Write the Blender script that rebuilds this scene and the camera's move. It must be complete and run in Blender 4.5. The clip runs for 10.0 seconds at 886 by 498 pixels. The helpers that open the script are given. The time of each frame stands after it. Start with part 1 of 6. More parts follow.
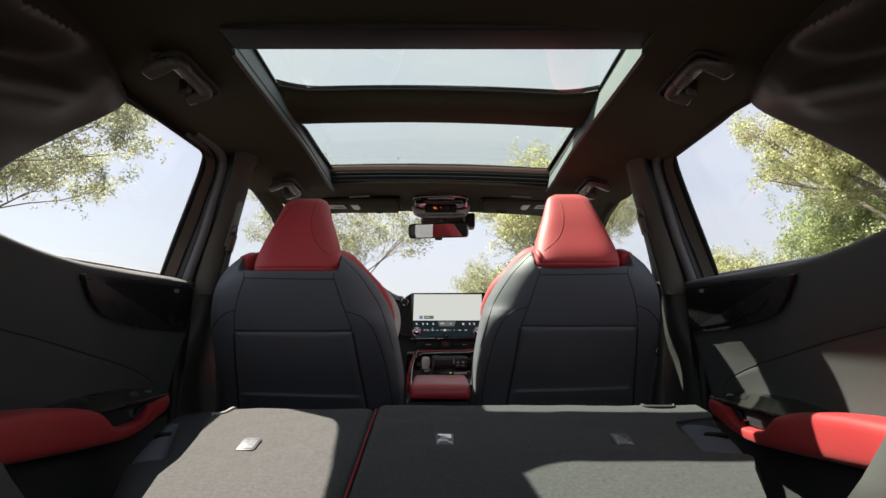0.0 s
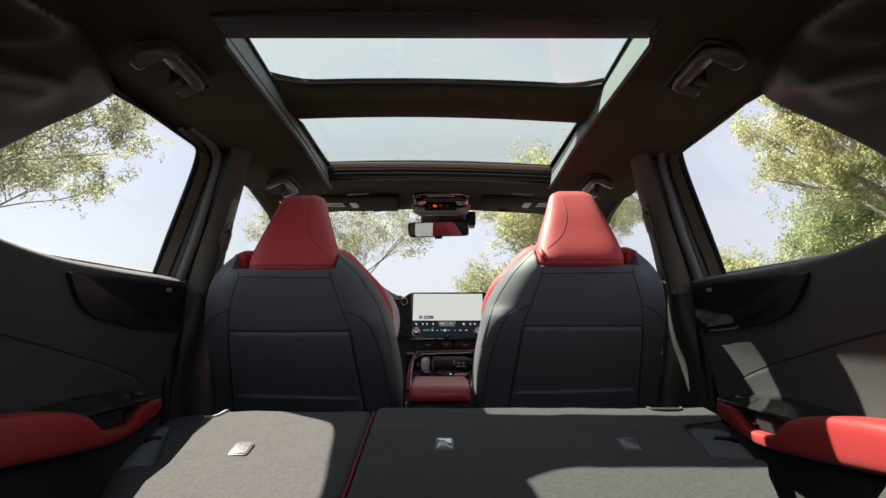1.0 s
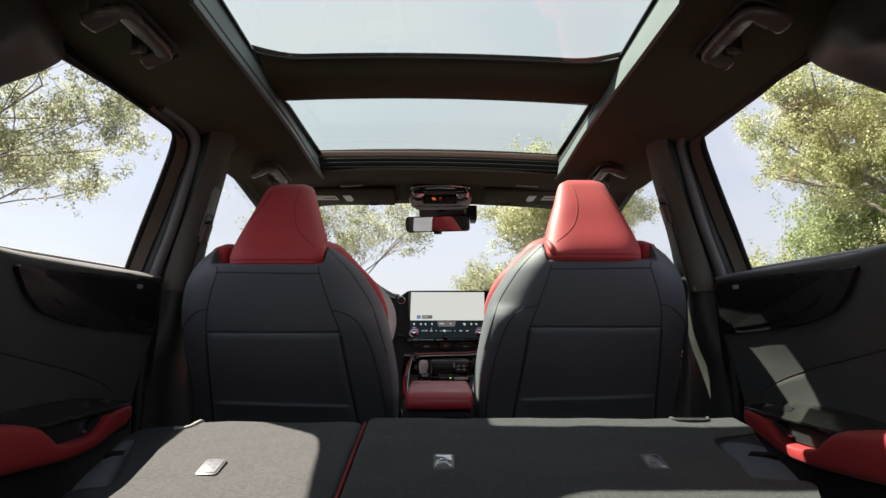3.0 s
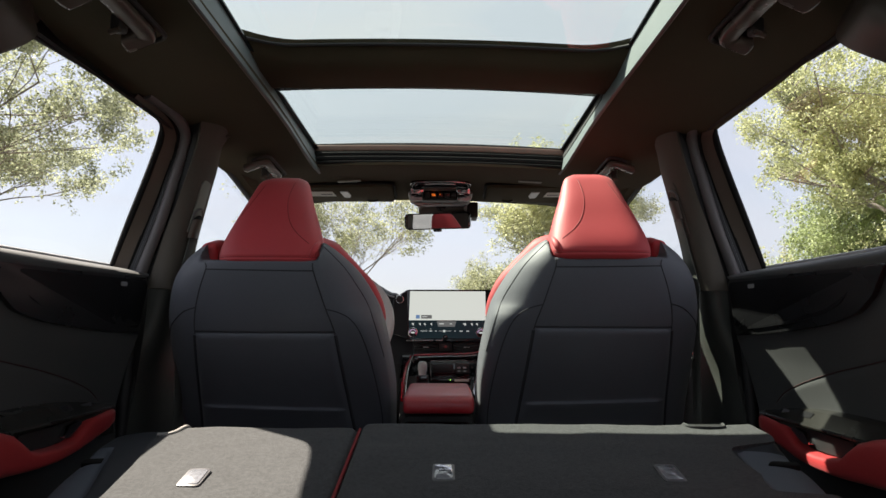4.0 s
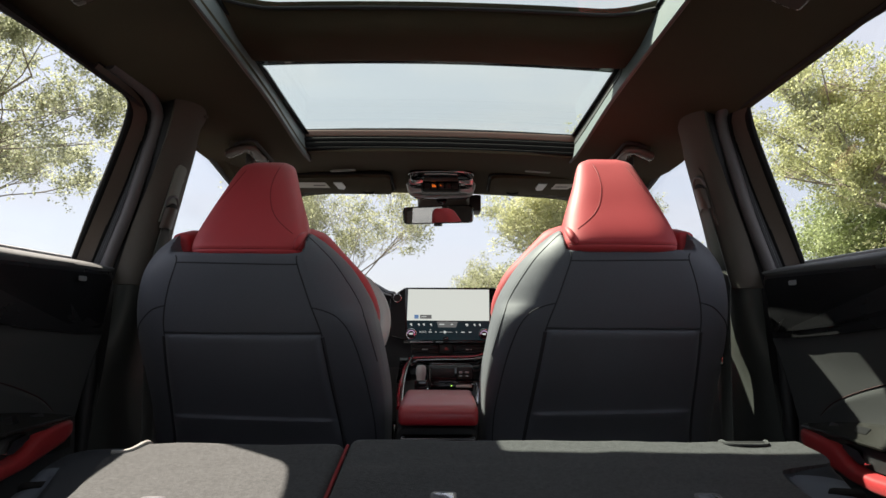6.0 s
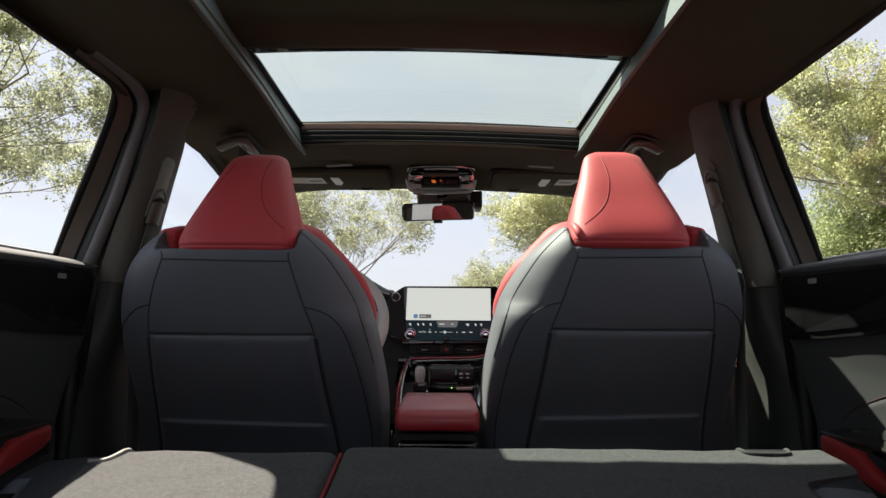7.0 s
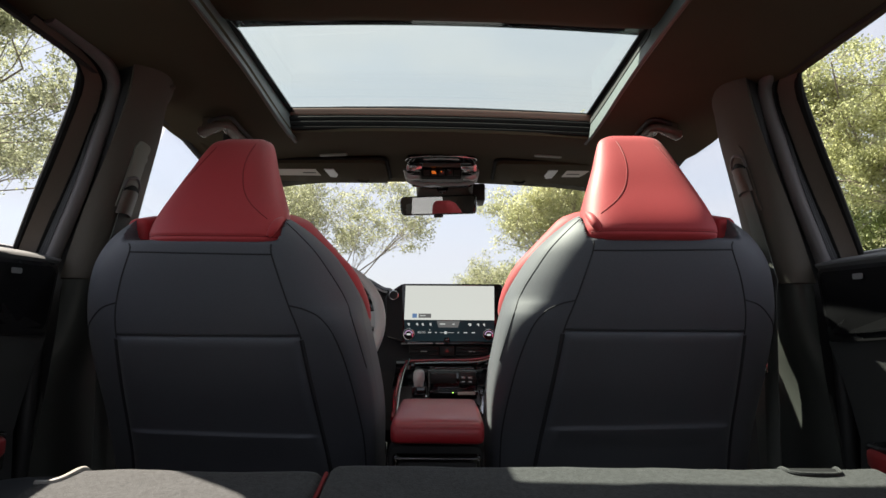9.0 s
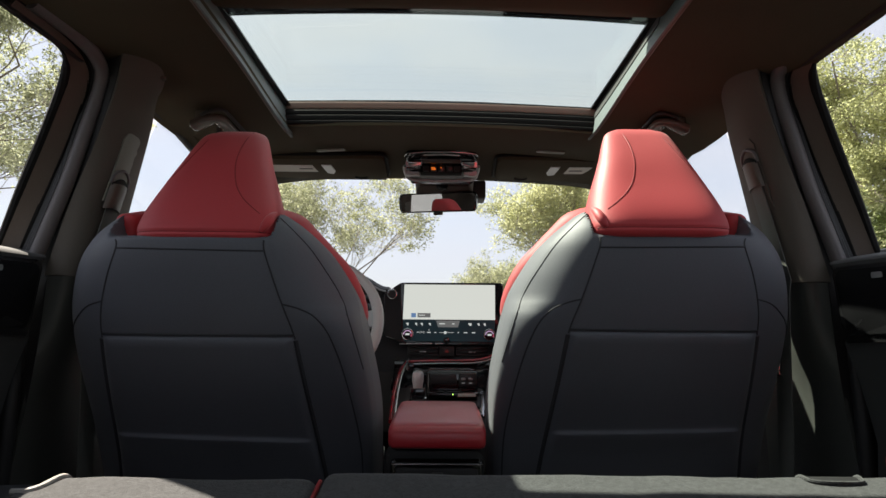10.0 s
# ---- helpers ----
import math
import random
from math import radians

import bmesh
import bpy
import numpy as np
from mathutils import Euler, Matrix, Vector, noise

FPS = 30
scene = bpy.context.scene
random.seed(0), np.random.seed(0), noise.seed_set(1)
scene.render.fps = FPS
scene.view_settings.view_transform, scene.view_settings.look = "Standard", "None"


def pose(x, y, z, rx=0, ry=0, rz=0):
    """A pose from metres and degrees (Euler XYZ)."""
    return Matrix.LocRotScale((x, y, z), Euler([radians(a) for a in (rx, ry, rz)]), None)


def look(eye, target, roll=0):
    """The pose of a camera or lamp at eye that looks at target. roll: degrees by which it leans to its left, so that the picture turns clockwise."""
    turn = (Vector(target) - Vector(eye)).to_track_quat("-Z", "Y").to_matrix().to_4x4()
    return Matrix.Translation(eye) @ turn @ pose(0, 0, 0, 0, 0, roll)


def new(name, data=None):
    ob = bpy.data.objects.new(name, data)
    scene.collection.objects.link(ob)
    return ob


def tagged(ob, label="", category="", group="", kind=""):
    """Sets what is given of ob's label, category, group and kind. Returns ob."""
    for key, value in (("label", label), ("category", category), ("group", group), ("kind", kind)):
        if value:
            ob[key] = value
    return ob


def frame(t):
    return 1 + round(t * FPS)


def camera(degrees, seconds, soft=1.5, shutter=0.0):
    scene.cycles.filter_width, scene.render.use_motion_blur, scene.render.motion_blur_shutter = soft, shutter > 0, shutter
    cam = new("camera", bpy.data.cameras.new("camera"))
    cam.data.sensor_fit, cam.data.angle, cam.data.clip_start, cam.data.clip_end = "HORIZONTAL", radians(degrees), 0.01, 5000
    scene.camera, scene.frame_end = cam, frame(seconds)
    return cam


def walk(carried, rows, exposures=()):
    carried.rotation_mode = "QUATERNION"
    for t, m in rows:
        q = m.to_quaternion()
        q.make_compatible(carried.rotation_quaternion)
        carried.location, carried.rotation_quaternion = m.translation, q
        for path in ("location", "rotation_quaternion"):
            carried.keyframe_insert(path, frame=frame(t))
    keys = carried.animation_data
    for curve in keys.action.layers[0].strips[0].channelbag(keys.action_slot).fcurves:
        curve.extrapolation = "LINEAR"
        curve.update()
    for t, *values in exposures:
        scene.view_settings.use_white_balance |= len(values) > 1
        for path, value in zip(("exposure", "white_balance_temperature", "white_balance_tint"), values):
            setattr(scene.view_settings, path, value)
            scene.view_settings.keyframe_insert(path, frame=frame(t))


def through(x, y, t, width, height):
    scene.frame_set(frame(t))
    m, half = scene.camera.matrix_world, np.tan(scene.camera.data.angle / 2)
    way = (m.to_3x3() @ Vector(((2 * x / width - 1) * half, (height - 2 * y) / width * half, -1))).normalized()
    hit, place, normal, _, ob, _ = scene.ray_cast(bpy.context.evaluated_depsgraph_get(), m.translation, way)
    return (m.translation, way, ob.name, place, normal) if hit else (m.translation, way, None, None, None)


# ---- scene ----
cam = camera(72.0, 10.0)
PATH = [
    (0, (0.007, 0.002, 0.951), (0.01, 1.988, 1.187), 0.0),
    (0.5, (0.007, 0.022, 0.951), (0.011, 2.008, 1.187), 0.0),
    (1, (0.008, 0.046, 0.951), (0.01, 2.032, 1.187), 0.0),
    (1.5, (0.008, 0.073, 0.951), (0.011, 2.059, 1.188), 0.0),
    (2, (0.008, 0.107, 0.952), (0.011, 2.093, 1.188), 0.1),
    (2.5, (0.009, 0.148, 0.951), (0.012, 2.134, 1.187), 0.0),
    (4, (0.008, 0.256, 0.952), (0.012, 2.242, 1.187), 0.2),
    (4.5, (0.008, 0.283, 0.952), (0.012, 2.269, 1.187), 0.2),
    (5, (0.008, 0.317, 0.952), (0.011, 2.303, 1.188), 0.2),
    (5.5, (0.008, 0.367, 0.952), (0.011, 2.353, 1.188), 0.3),
    (7, (0.01, 0.471, 0.954), (0.01, 2.457, 1.187), 0.4),
    (7.5, (0.01, 0.502, 0.955), (0.009, 2.488, 1.186), 0.4),
    (8, (0.01, 0.531, 0.954), (0.009, 2.517, 1.186), 0.4),
    (8.5, (0.011, 0.562, 0.955), (0.008, 2.548, 1.186), 0.4),
    (9, (0.011, 0.589, 0.955), (0.008, 2.575, 1.186), 0.4),
    (9.5, (0.009, 0.615, 0.955), (0.008, 2.601, 1.185), 0.5),
    (10, (0.009, 0.632, 0.955), (0.009, 2.619, 1.185), 0.5),
]
walk(cam, [(t, look(eye, target, roll)) for t, eye, target, roll in PATH],
     [(0.0, 1.58, 7100, 11), (10.0, 1.58, 7100, 11)])

# ---- light ----
world = bpy.data.worlds.new("sky")
scene.world = world
world.use_nodes = True
wn = world.node_tree
wn.nodes.clear()
SUN_DIR = Vector((-0.650, 0.454, 1.0)).normalized()
sky = wn.nodes.new("ShaderNodeTexSky")
sky.sky_type = 'NISHITA'
sky.sun_disc = False
sky.sun_elevation = math.asin(SUN_DIR.z)
sky.sun_rotation = math.atan2(SUN_DIR.x, SUN_DIR.y)
sky.air_density, sky.dust_density, sky.ozone_density = 1.0, 1.6, 1.0
# thin high cloud
tc = wn.nodes.new("ShaderNodeTexCoord")
mp = wn.nodes.new("ShaderNodeMapping")
mp.inputs["Scale"].default_value = (1.6, 1.6, 6.0)
cn = wn.nodes.new("ShaderNodeTexNoise")
cn.inputs["Scale"].default_value = 2.2
cn.inputs["Detail"].default_value = 7
cr = wn.nodes.new("ShaderNodeValToRGB")
cr.color_ramp.elements[0].position, cr.color_ramp.elements[1].position = 0.42, 0.75
cr.color_ramp.elements[0].color = (0.72, 0.72, 0.72, 1)
cr.color_ramp.elements[1].color = (0.93, 0.93, 0.93, 1)
mixc = wn.nodes.new("ShaderNodeMix")
mixc.data_type = 'RGBA'
mixc.inputs["B"].default_value = (4.85, 4.85, 5.25, 1)
bg = wn.nodes.new("ShaderNodeBackground")
bg.inputs["Strength"].default_value = 0.082
wo = wn.nodes.new("ShaderNodeOutputWorld")
wn.links.new(tc.outputs["Generated"], mp.inputs["Vector"])
wn.links.new(mp.outputs["Vector"], cn.inputs["Vector"])
wn.links.new(cn.outputs["Fac"], cr.inputs["Fac"])
wn.links.new(cr.outputs["Color"], mixc.inputs["Factor"])
wn.links.new(sky.outputs["Color"], mixc.inputs["A"])
wn.links.new(mixc.outputs["Result"], bg.inputs["Color"])
wn.links.new(bg.outputs["Background"], wo.inputs["Surface"])

sun = new("sun", bpy.data.lights.new("sun", 'SUN'))
sun.data.energy, sun.data.angle, sun.data.color = 6.0, radians(0.6), (1.0, 0.945, 0.87)
sun.matrix_world = look(SUN_DIR * 10, (0, 0, 0))


# ---- materials ----
def mat(name, color, rough=0.6, metal=0.0, grain=400.0, bump=0.15, var=0.12, coat=0.0, stain=6.0, sheen=0.0, spec=0.5):
    m = bpy.data.materials.new(name)
    m.use_nodes = True
    nt = m.node_tree
    b = nt.nodes["Principled BSDF"]
    b.inputs["Roughness"].default_value = rough
    b.inputs["Metallic"].default_value = metal
    b.inputs["Coat Weight"].default_value = coat
    b.inputs["Sheen Weight"].default_value = sheen
    b.inputs["Specular IOR Level"].default_value = spec
    co = nt.nodes.new("ShaderNodeTexCoord")
    big = nt.nodes.new("ShaderNodeTexNoise")
    big.inputs["Scale"].default_value, big.inputs["Detail"].default_value = stain, 5
    fine = nt.nodes.new("ShaderNodeTexNoise")
    fine.inputs["Scale"].default_value, fine.inputs["Detail"].default_value = grain, 4
    for n in (big, fine):
        nt.links.new(co.outputs["Object"], n.inputs["Vector"])
    add = nt.nodes.new("ShaderNodeMath")
    add.operation = 'ADD'
    nt.links.new(big.outputs["Fac"], add.inputs[0])
    nt.links.new(fine.outputs["Fac"], add.inputs[1])
    ramp = nt.nodes.new("ShaderNodeMapRange")
    ramp.inputs["From Min"].default_value, ramp.inputs["From Max"].default_value = 0.6, 1.4
    ramp.inputs["To Min"].default_value, ramp.inputs["To Max"].default_value = 1 - var, 1 + var
    nt.links.new(add.outputs[0], ramp.inputs["Value"])
    mul = nt.nodes.new("ShaderNodeMix")
    mul.data_type, mul.blend_type = 'RGBA', 'MULTIPLY'
    mul.inputs["Factor"].default_value = 1.0
    mul.inputs["A"].default_value = (*color, 1)
    nt.links.new(ramp.outputs["Result"], mul.inputs["B"])
    nt.links.new(mul.outputs["Result"], b.inputs["Base Color"])
    rr = nt.nodes.new("ShaderNodeMapRange")
    rr.inputs["From Min"].default_value, rr.inputs["From Max"].default_value = 0.3, 0.7
    rr.inputs["To Min"].default_value, rr.inputs["To Max"].default_value = max(0.3 * rough, rough - 0.08), min(1.7 * rough, 1, rough + 0.08)
    nt.links.new(big.outputs["Fac"], rr.inputs["Value"])
    nt.links.new(rr.outputs["Result"], b.inputs["Roughness"])
    if bump:
        bp = nt.nodes.new("ShaderNodeBump")
        bp.inputs["Strength"].default_value, bp.inputs["Distance"].default_value = bump, 0.001
        nt.links.new(fine.outputs["Fac"], bp.inputs["Height"])
        nt.links.new(bp.outputs["Normal"], b.inputs["Normal"])
    return m


def leather(name, color, rough=0.45, **kw):
    """Grained leather: cellular pebble relief over the usual noise."""
    m = mat(name, color, rough, **kw)
    nt = m.node_tree
    v = nt.nodes.new("ShaderNodeTexVoronoi")
    v.feature = 'DISTANCE_TO_EDGE'
    v.inputs["Scale"].default_value = 520
    co = next(n for n in nt.nodes if n.type == 'TEX_COORD')
    nt.links.new(co.outputs["Object"], v.inputs["Vector"])
    bp = next(n for n in nt.nodes if n.type == 'BUMP')
    mr = nt.nodes.new("ShaderNodeMath")
    mr.operation = 'MULTIPLY_ADD'
    mr.inputs[1].default_value = 1.2
    nt.links.new(v.outputs["Distance"], mr.inputs[0])
    fine = [n for n in nt.nodes if n.type == 'TEX_NOISE'][1]
    nt.links.new(fine.outputs["Fac"], mr.inputs[2])
    nt.links.new(mr.outputs[0], bp.inputs["Height"])
    return m


def glass(name, tint, gloss=1.0):
    """Thin pane: tinted straight-through light with a Fresnel reflection."""
    m = bpy.data.materials.new(name)
    m.use_nodes = True
    nt = m.node_tree
    nt.nodes.clear()
    out = nt.nodes.new("ShaderNodeOutputMaterial")
    tr = nt.nodes.new("ShaderNodeBsdfTransparent")
    tr.inputs["Color"].default_value = (*tint, 1)
    gl = nt.nodes.new("ShaderNodeBsdfGlossy")
    gl.inputs["Roughness"].default_value = 0.02
    fr = nt.nodes.new("ShaderNodeLayerWeight")
    fr.inputs["Blend"].default_value = 0.5
    pw = nt.nodes.new("ShaderNodeMath")
    pw.operation = 'POWER'
    pw.inputs[1].default_value = 4.0
    nt.links.new(fr.outputs["Facing"], pw.inputs[0])
    ml = nt.nodes.new("ShaderNodeMath")
    ml.operation = 'MULTIPLY_ADD'
    ml.inputs[1].default_value = 0.6 * gloss
    ml.inputs[2].default_value = 0.02 * gloss
    mx = nt.nodes.new("ShaderNodeMixShader")
    nt.links.new(pw.outputs[0], ml.inputs[0])
    nt.links.new(ml.outputs[0], mx.inputs["Fac"])
    nt.links.new(tr.outputs[0], mx.inputs[1])
    nt.links.new(gl.outputs[0], mx.inputs[2])
    nt.links.new(mx.outputs[0], out.inputs["Surface"])
    return m


def glow(name, color, strength):
    m = bpy.data.materials.new(name)
    m.use_nodes = True
    b = m.node_tree.nodes["Principled BSDF"]
    b.inputs["Base Color"].default_value = (0.02, 0.02, 0.02, 1)
    b.inputs["Emission Color"].default_value = (*color, 1)
    b.inputs["Emission Strength"].default_value = 0.82 * strength
    b.inputs["Roughness"].default_value = 0.25
    b.inputs["Specular IOR Level"].default_value = 0.12
    return m


def leafy(name, dark, light, through=0.4):
    m = bpy.data.materials.new(name)
    m.use_nodes = True
    nt = m.node_tree
    nt.nodes.clear()
    out = nt.nodes.new("ShaderNodeOutputMaterial")
    geo = nt.nodes.new("ShaderNodeNewGeometry")
    ramp = nt.nodes.new("ShaderNodeValToRGB")
    ramp.color_ramp.elements[0].color = (*dark, 1)
    ramp.color_ramp.elements[1].color = (*light, 1)
    # each leaf differs a little, and whole sprays differ more
    co = nt.nodes.new("ShaderNodeTexCoord")
    sp = nt.nodes.new("ShaderNodeTexNoise")
    sp.inputs["Scale"].default_value, sp.inputs["Detail"].default_value = 2.3, 3
    nt.links.new(co.outputs["Object"], sp.inputs["Vector"])
    ma = nt.nodes.new("ShaderNodeMath")
    ma.operation = 'MULTIPLY_ADD'
    ma.inputs[1].default_value, ma.inputs[2].default_value = 0.55, -0.28
    nt.links.new(geo.outputs["Random Per Island"], ma.inputs[0])
    mb = nt.nodes.new("ShaderNodeMath")
    nt.links.new(ma.outputs[0], mb.inputs[0])
    nt.links.new(sp.outputs["Fac"], mb.inputs[1])
    nt.links.new(mb.outputs[0], ramp.inputs["Fac"])
    df = nt.nodes.new("ShaderNodeBsdfPrincipled")
    df.inputs["Roughness"].default_value = 0.5
    tl = nt.nodes.new("ShaderNodeBsdfTranslucent")
    mx = nt.nodes.new("ShaderNodeMixShader")
    mx.inputs["Fac"].default_value = through
    nt.links.new(ramp.outputs["Color"], df.inputs["Base Color"])
    nt.links.new(ramp.outputs["Color"], tl.inputs["Color"])
    nt.links.new(df.outputs[0], mx.inputs[1])
    nt.links.new(tl.outputs[0], mx.inputs[2])
    nt.links.new(mx.outputs[0], out.inputs["Surface"])
    return m


M_LINER = mat("headliner_cloth", (0.068, 0.058, 0.038), 0.95, grain=900, bump=0.3, var=0.18, spec=0.12)
M_PLASTIC = mat("dark_plastic", (0.020, 0.019, 0.019), 0.55, grain=700, bump=0.2, var=0.15)
M_PILLAR = mat("pillar_cloth", (0.080, 0.068, 0.054), 0.75, grain=700, bump=0.2, var=0.15)
M_LOWPILLAR = mat("lower_pillar_plastic", (0.070, 0.074, 0.068), 0.36, grain=700, bump=0.2, var=0.15)
M_FRAME = mat("door_frame_trim", (0.085, 0.062, 0.046), 0.5, grain=500, bump=0.1, var=0.15)
M_RUBBER = mat("black_rubber", (0.018, 0.018, 0.019), 0.6, grain=300, bump=0.1, var=0.1)
M_BLACKRUB = mat("matt_black_rubber", (0.007, 0.0068, 0.0065), 0.75, grain=300, bump=0.1, var=0.1, spec=0.2)
M_SEAL = mat("grey_seal", (0.118, 0.106, 0.106), 0.48, grain=500, bump=0.2, var=0.1)
M_KNOB = mat("selector_cap", (0.52, 0.51, 0.50), 0.35, metal=0.15, grain=300, bump=0.05, var=0.05)
M_BEZEL = mat("satin_black", (0.012, 0.012, 0.013), 0.30, grain=300, bump=0.0, var=0.05)
M_SILL = mat("window_sill_trim", (0.34, 0.34, 0.345), 0.4, grain=500, bump=0.1, var=0.08)
M_GRILLE = mat("speaker_mesh", (0.007, 0.007, 0.008), 0.45, grain=1500, bump=0.4, var=0.3, spec=0.2)
M_QUARTER = mat("rear_pillar_plastic", (0.072, 0.058, 0.048), 0.45, grain=700, bump=0.2, var=0.15)
M_POD = mat("switch_pod_black", (0.028, 0.0275, 0.025), 0.24, grain=300, bump=0.0, var=0.05)
M_PIANO = mat("gloss_black", (0.008, 0.008, 0.009), 0.12, grain=300, bump=0.0, var=0.05, coat=0.5)
M_SOFT = leather("door_soft_trim", (0.048, 0.050, 0.051), 0.58, spec=0.4, sheen=0.12, grain=500, bump=0.12, var=0.12)
M_CHAR = leather("charcoal_leather", (0.092, 0.099, 0.118), 0.58, spec=0.5, sheen=0.12, grain=500, bump=0.12, var=0.12)
M_RED = leather("red_leather", (0.50, 0.018, 0.027), 0.62, spec=0.85, sheen=0.14, grain=500, bump=0.12, var=0.10)
# copy of the red leather, base toned for the shaded and sunlit armrests
M_ARM = leather("armrest_red_leather", (0.43, 0.019, 0.023), 0.55, spec=0.65, sheen=0.08, grain=500, bump=0.12, var=0.10)
# darker, glossier copy of the red leather, its shade put into the base colour
M_LID = leather("shaded_lid_leather", (0.42, 0.015, 0.024), 0.40, spec=0.8, sheen=0.10, grain=500, bump=0.10, var=0.10)
M_LACQUER = mat("red_lacquer", (0.36, 0.012, 0.022), 0.16, grain=300, bump=0.0, var=0.05, coat=0.6)
M_DOORSEAM = mat("door_seam_thread", (0.035, 0.008, 0.009), 0.8, bump=0.0)
M_SEAM = mat("seam_thread", (0.030, 0.031, 0.037), 0.8, bump=0.0)
M_REDSEAM = mat("red_seam_thread", (0.26, 0.013, 0.018), 0.7, bump=0.0)
M_CARPET = mat("grey_carpet", (0.0565, 0.0585, 0.0605), 0.98, grain=480, bump=1.0, var=0.50, sheen=0.15, stain=150, spec=0.1)
# moulded guide: flank hue paled for the window light its recess catches
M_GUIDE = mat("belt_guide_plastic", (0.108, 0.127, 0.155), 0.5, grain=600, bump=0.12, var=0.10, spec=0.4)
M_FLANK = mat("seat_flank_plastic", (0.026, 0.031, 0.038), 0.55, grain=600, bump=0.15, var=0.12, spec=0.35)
M_FLOOR = mat("black_floor_carpet", (0.022, 0.022, 0.023), 0.98, grain=900, bump=0.8, var=0.3, spec=0.1)
M_HANDLE = mat("handle_plastic", (0.105, 0.084, 0.070), 0.24, grain=700, bump=0.1, var=0.1)
M_DASH = leather("dash_soft_trim", (0.018, 0.018, 0.019), 0.6, spec=0.3, grain=500, bump=0.12, var=0.12)
M_LATCH = mat("latch_plastic", (0.33, 0.325, 0.31), 0.6, grain=600, bump=0.05, var=0.1)
M_CHROME = mat("satin_chrome", (0.62, 0.62, 0.63), 0.22, metal=1.0, grain=200, bump=0.0, var=0.05)
M_SILVER = mat("silver_plastic", (0.42, 0.42, 0.42), 0.35, metal=0.6, grain=300, bump=0.05, var=0.05)
M_REVEAL = mat("roof_reveal_trim", (0.115, 0.145, 0.148), 0.55, grain=500, bump=0.1, var=0.10)
M_BROWN = mat("deflector_brown", (0.21, 0.125, 0.092), 0.5, grain=400, bump=0.1, var=0.15)
M_PALE = mat("pale_label", (0.62, 0.60, 0.55), 0.6, grain=600, bump=0.0, var=0.06)
M_WEB = mat("belt_webbing", (0.11, 0.115, 0.105), 0.8, grain=900, bump=0.4, var=0.2)
M_PLATE = mat("belt_slider_plate", (0.20, 0.205, 0.175), 0.6, grain=500, bump=0.1, var=0.1)
M_MIRROR = mat("mirror_silver", (0.80, 0.81, 0.82), 0.005, metal=1.0, bump=0.0, var=0.0)
M_TAG = mat("clear_plastic_cover", (0.25, 0.26, 0.29), 0.14, grain=120, bump=0.12, var=0.3, coat=1.0, spec=0.9)
M_TAGRIM = mat("cover_rim", (0.095, 0.093, 0.100), 0.35, grain=300, bump=0.05, var=0.15)
M_ROOFGLASS = glass("tinted_roof_glass", (0.785, 0.84, 0.825), 0.7)
M_WINGLASS = glass("window_glass", (0.825, 0.86, 0.90), 0.8)
M_MAP = glow("map_light", (0.77, 0.84, 0.84), 0.33)
M_UI = glow("ui_panel_light", (0.010, 0.035, 0.050), 0.14)
M_ICON = glow("icon_light", (0.75, 0.82, 0.85), 0.28)
M_AMBER = glow("amber_light", (1.0, 0.22, 0.03), 0.30)
M_GREEN = glow("green_light", (0.45, 1.0, 0.15), 0.8)
M_VIOLET = glow("dial_light", (0.55, 0.38, 0.62), 0.35)
M_HAZARD = glow("hazard_red_light", (0.5, 0.06, 0.06), 0.05)
M_DIALRED = glow("dial_red_light", (0.8, 0.12, 0.25), 0.25)
M_BLUE = glow("button_blue_light", (0.10, 0.20, 0.40), 0.4)
M_GREYUI = glow("button_grey_light", (0.16, 0.17, 0.18), 0.30)
M_ASPHALT = mat("asphalt", (0.11, 0.107, 0.10), 0.9, grain=60, bump=0.4, var=0.25, stain=0.4)
M_BARK = mat("bark", (0.24, 0.20, 0.155), 0.9, grain=40, bump=0.8, var=0.35, stain=4)
M_LEAF_A = leafy("olive_leaves", (0.17, 0.19, 0.085), (0.62, 0.61, 0.38), 0.62)
M_LEAF_B = leafy("yellow_green_leaves", (0.25, 0.28, 0.11), (0.78, 0.75, 0.44), 0.65)
M_LEAF_C = leafy("fresh_green_leaves", (0.21, 0.27, 0.10), (0.60, 0.65, 0.34), 0.62)
M_LEAF_D = leafy("grey_olive_leaves", (0.145, 0.165, 0.085), (0.66, 0.66, 0.42), 0.60)
M_LEAF_E = leafy("mid_green_leaves", (0.19, 0.22, 0.08), (0.74, 0.73, 0.38), 0.66)


# ---- mesh helpers ----
def finish(bm, name, material, sharp=38):
    bmesh.ops.remove_doubles(bm, verts=bm.verts, dist=1e-6)
    bmesh.ops.recalc_face_normals(bm, faces=bm.faces)
    lim = radians(sharp)
    for f in bm.faces:
        f.smooth = True
    for e in bm.edges:
        if len(e.link_faces) == 2 and e.calc_face_angle(0) > lim:
            e.smooth = False
    me = bpy.data.meshes.new(name)
    bm.to_mesh(me)
    bm.free()
    me.materials.append(material)
    return me


def part(name, bm, material, parent, label="", sharp=38):
    ob = new(name, finish(bm, name, material, sharp))
    if parent is not None:
        ob.parent = parent
    if label:
        ob["label"] = label
    return ob


def thing(name, at, label, category, group="", kind=""):
    ob = new(name)
    ob.empty_display_size = 0.05
    return tagged(ob, label, category, group, kind)


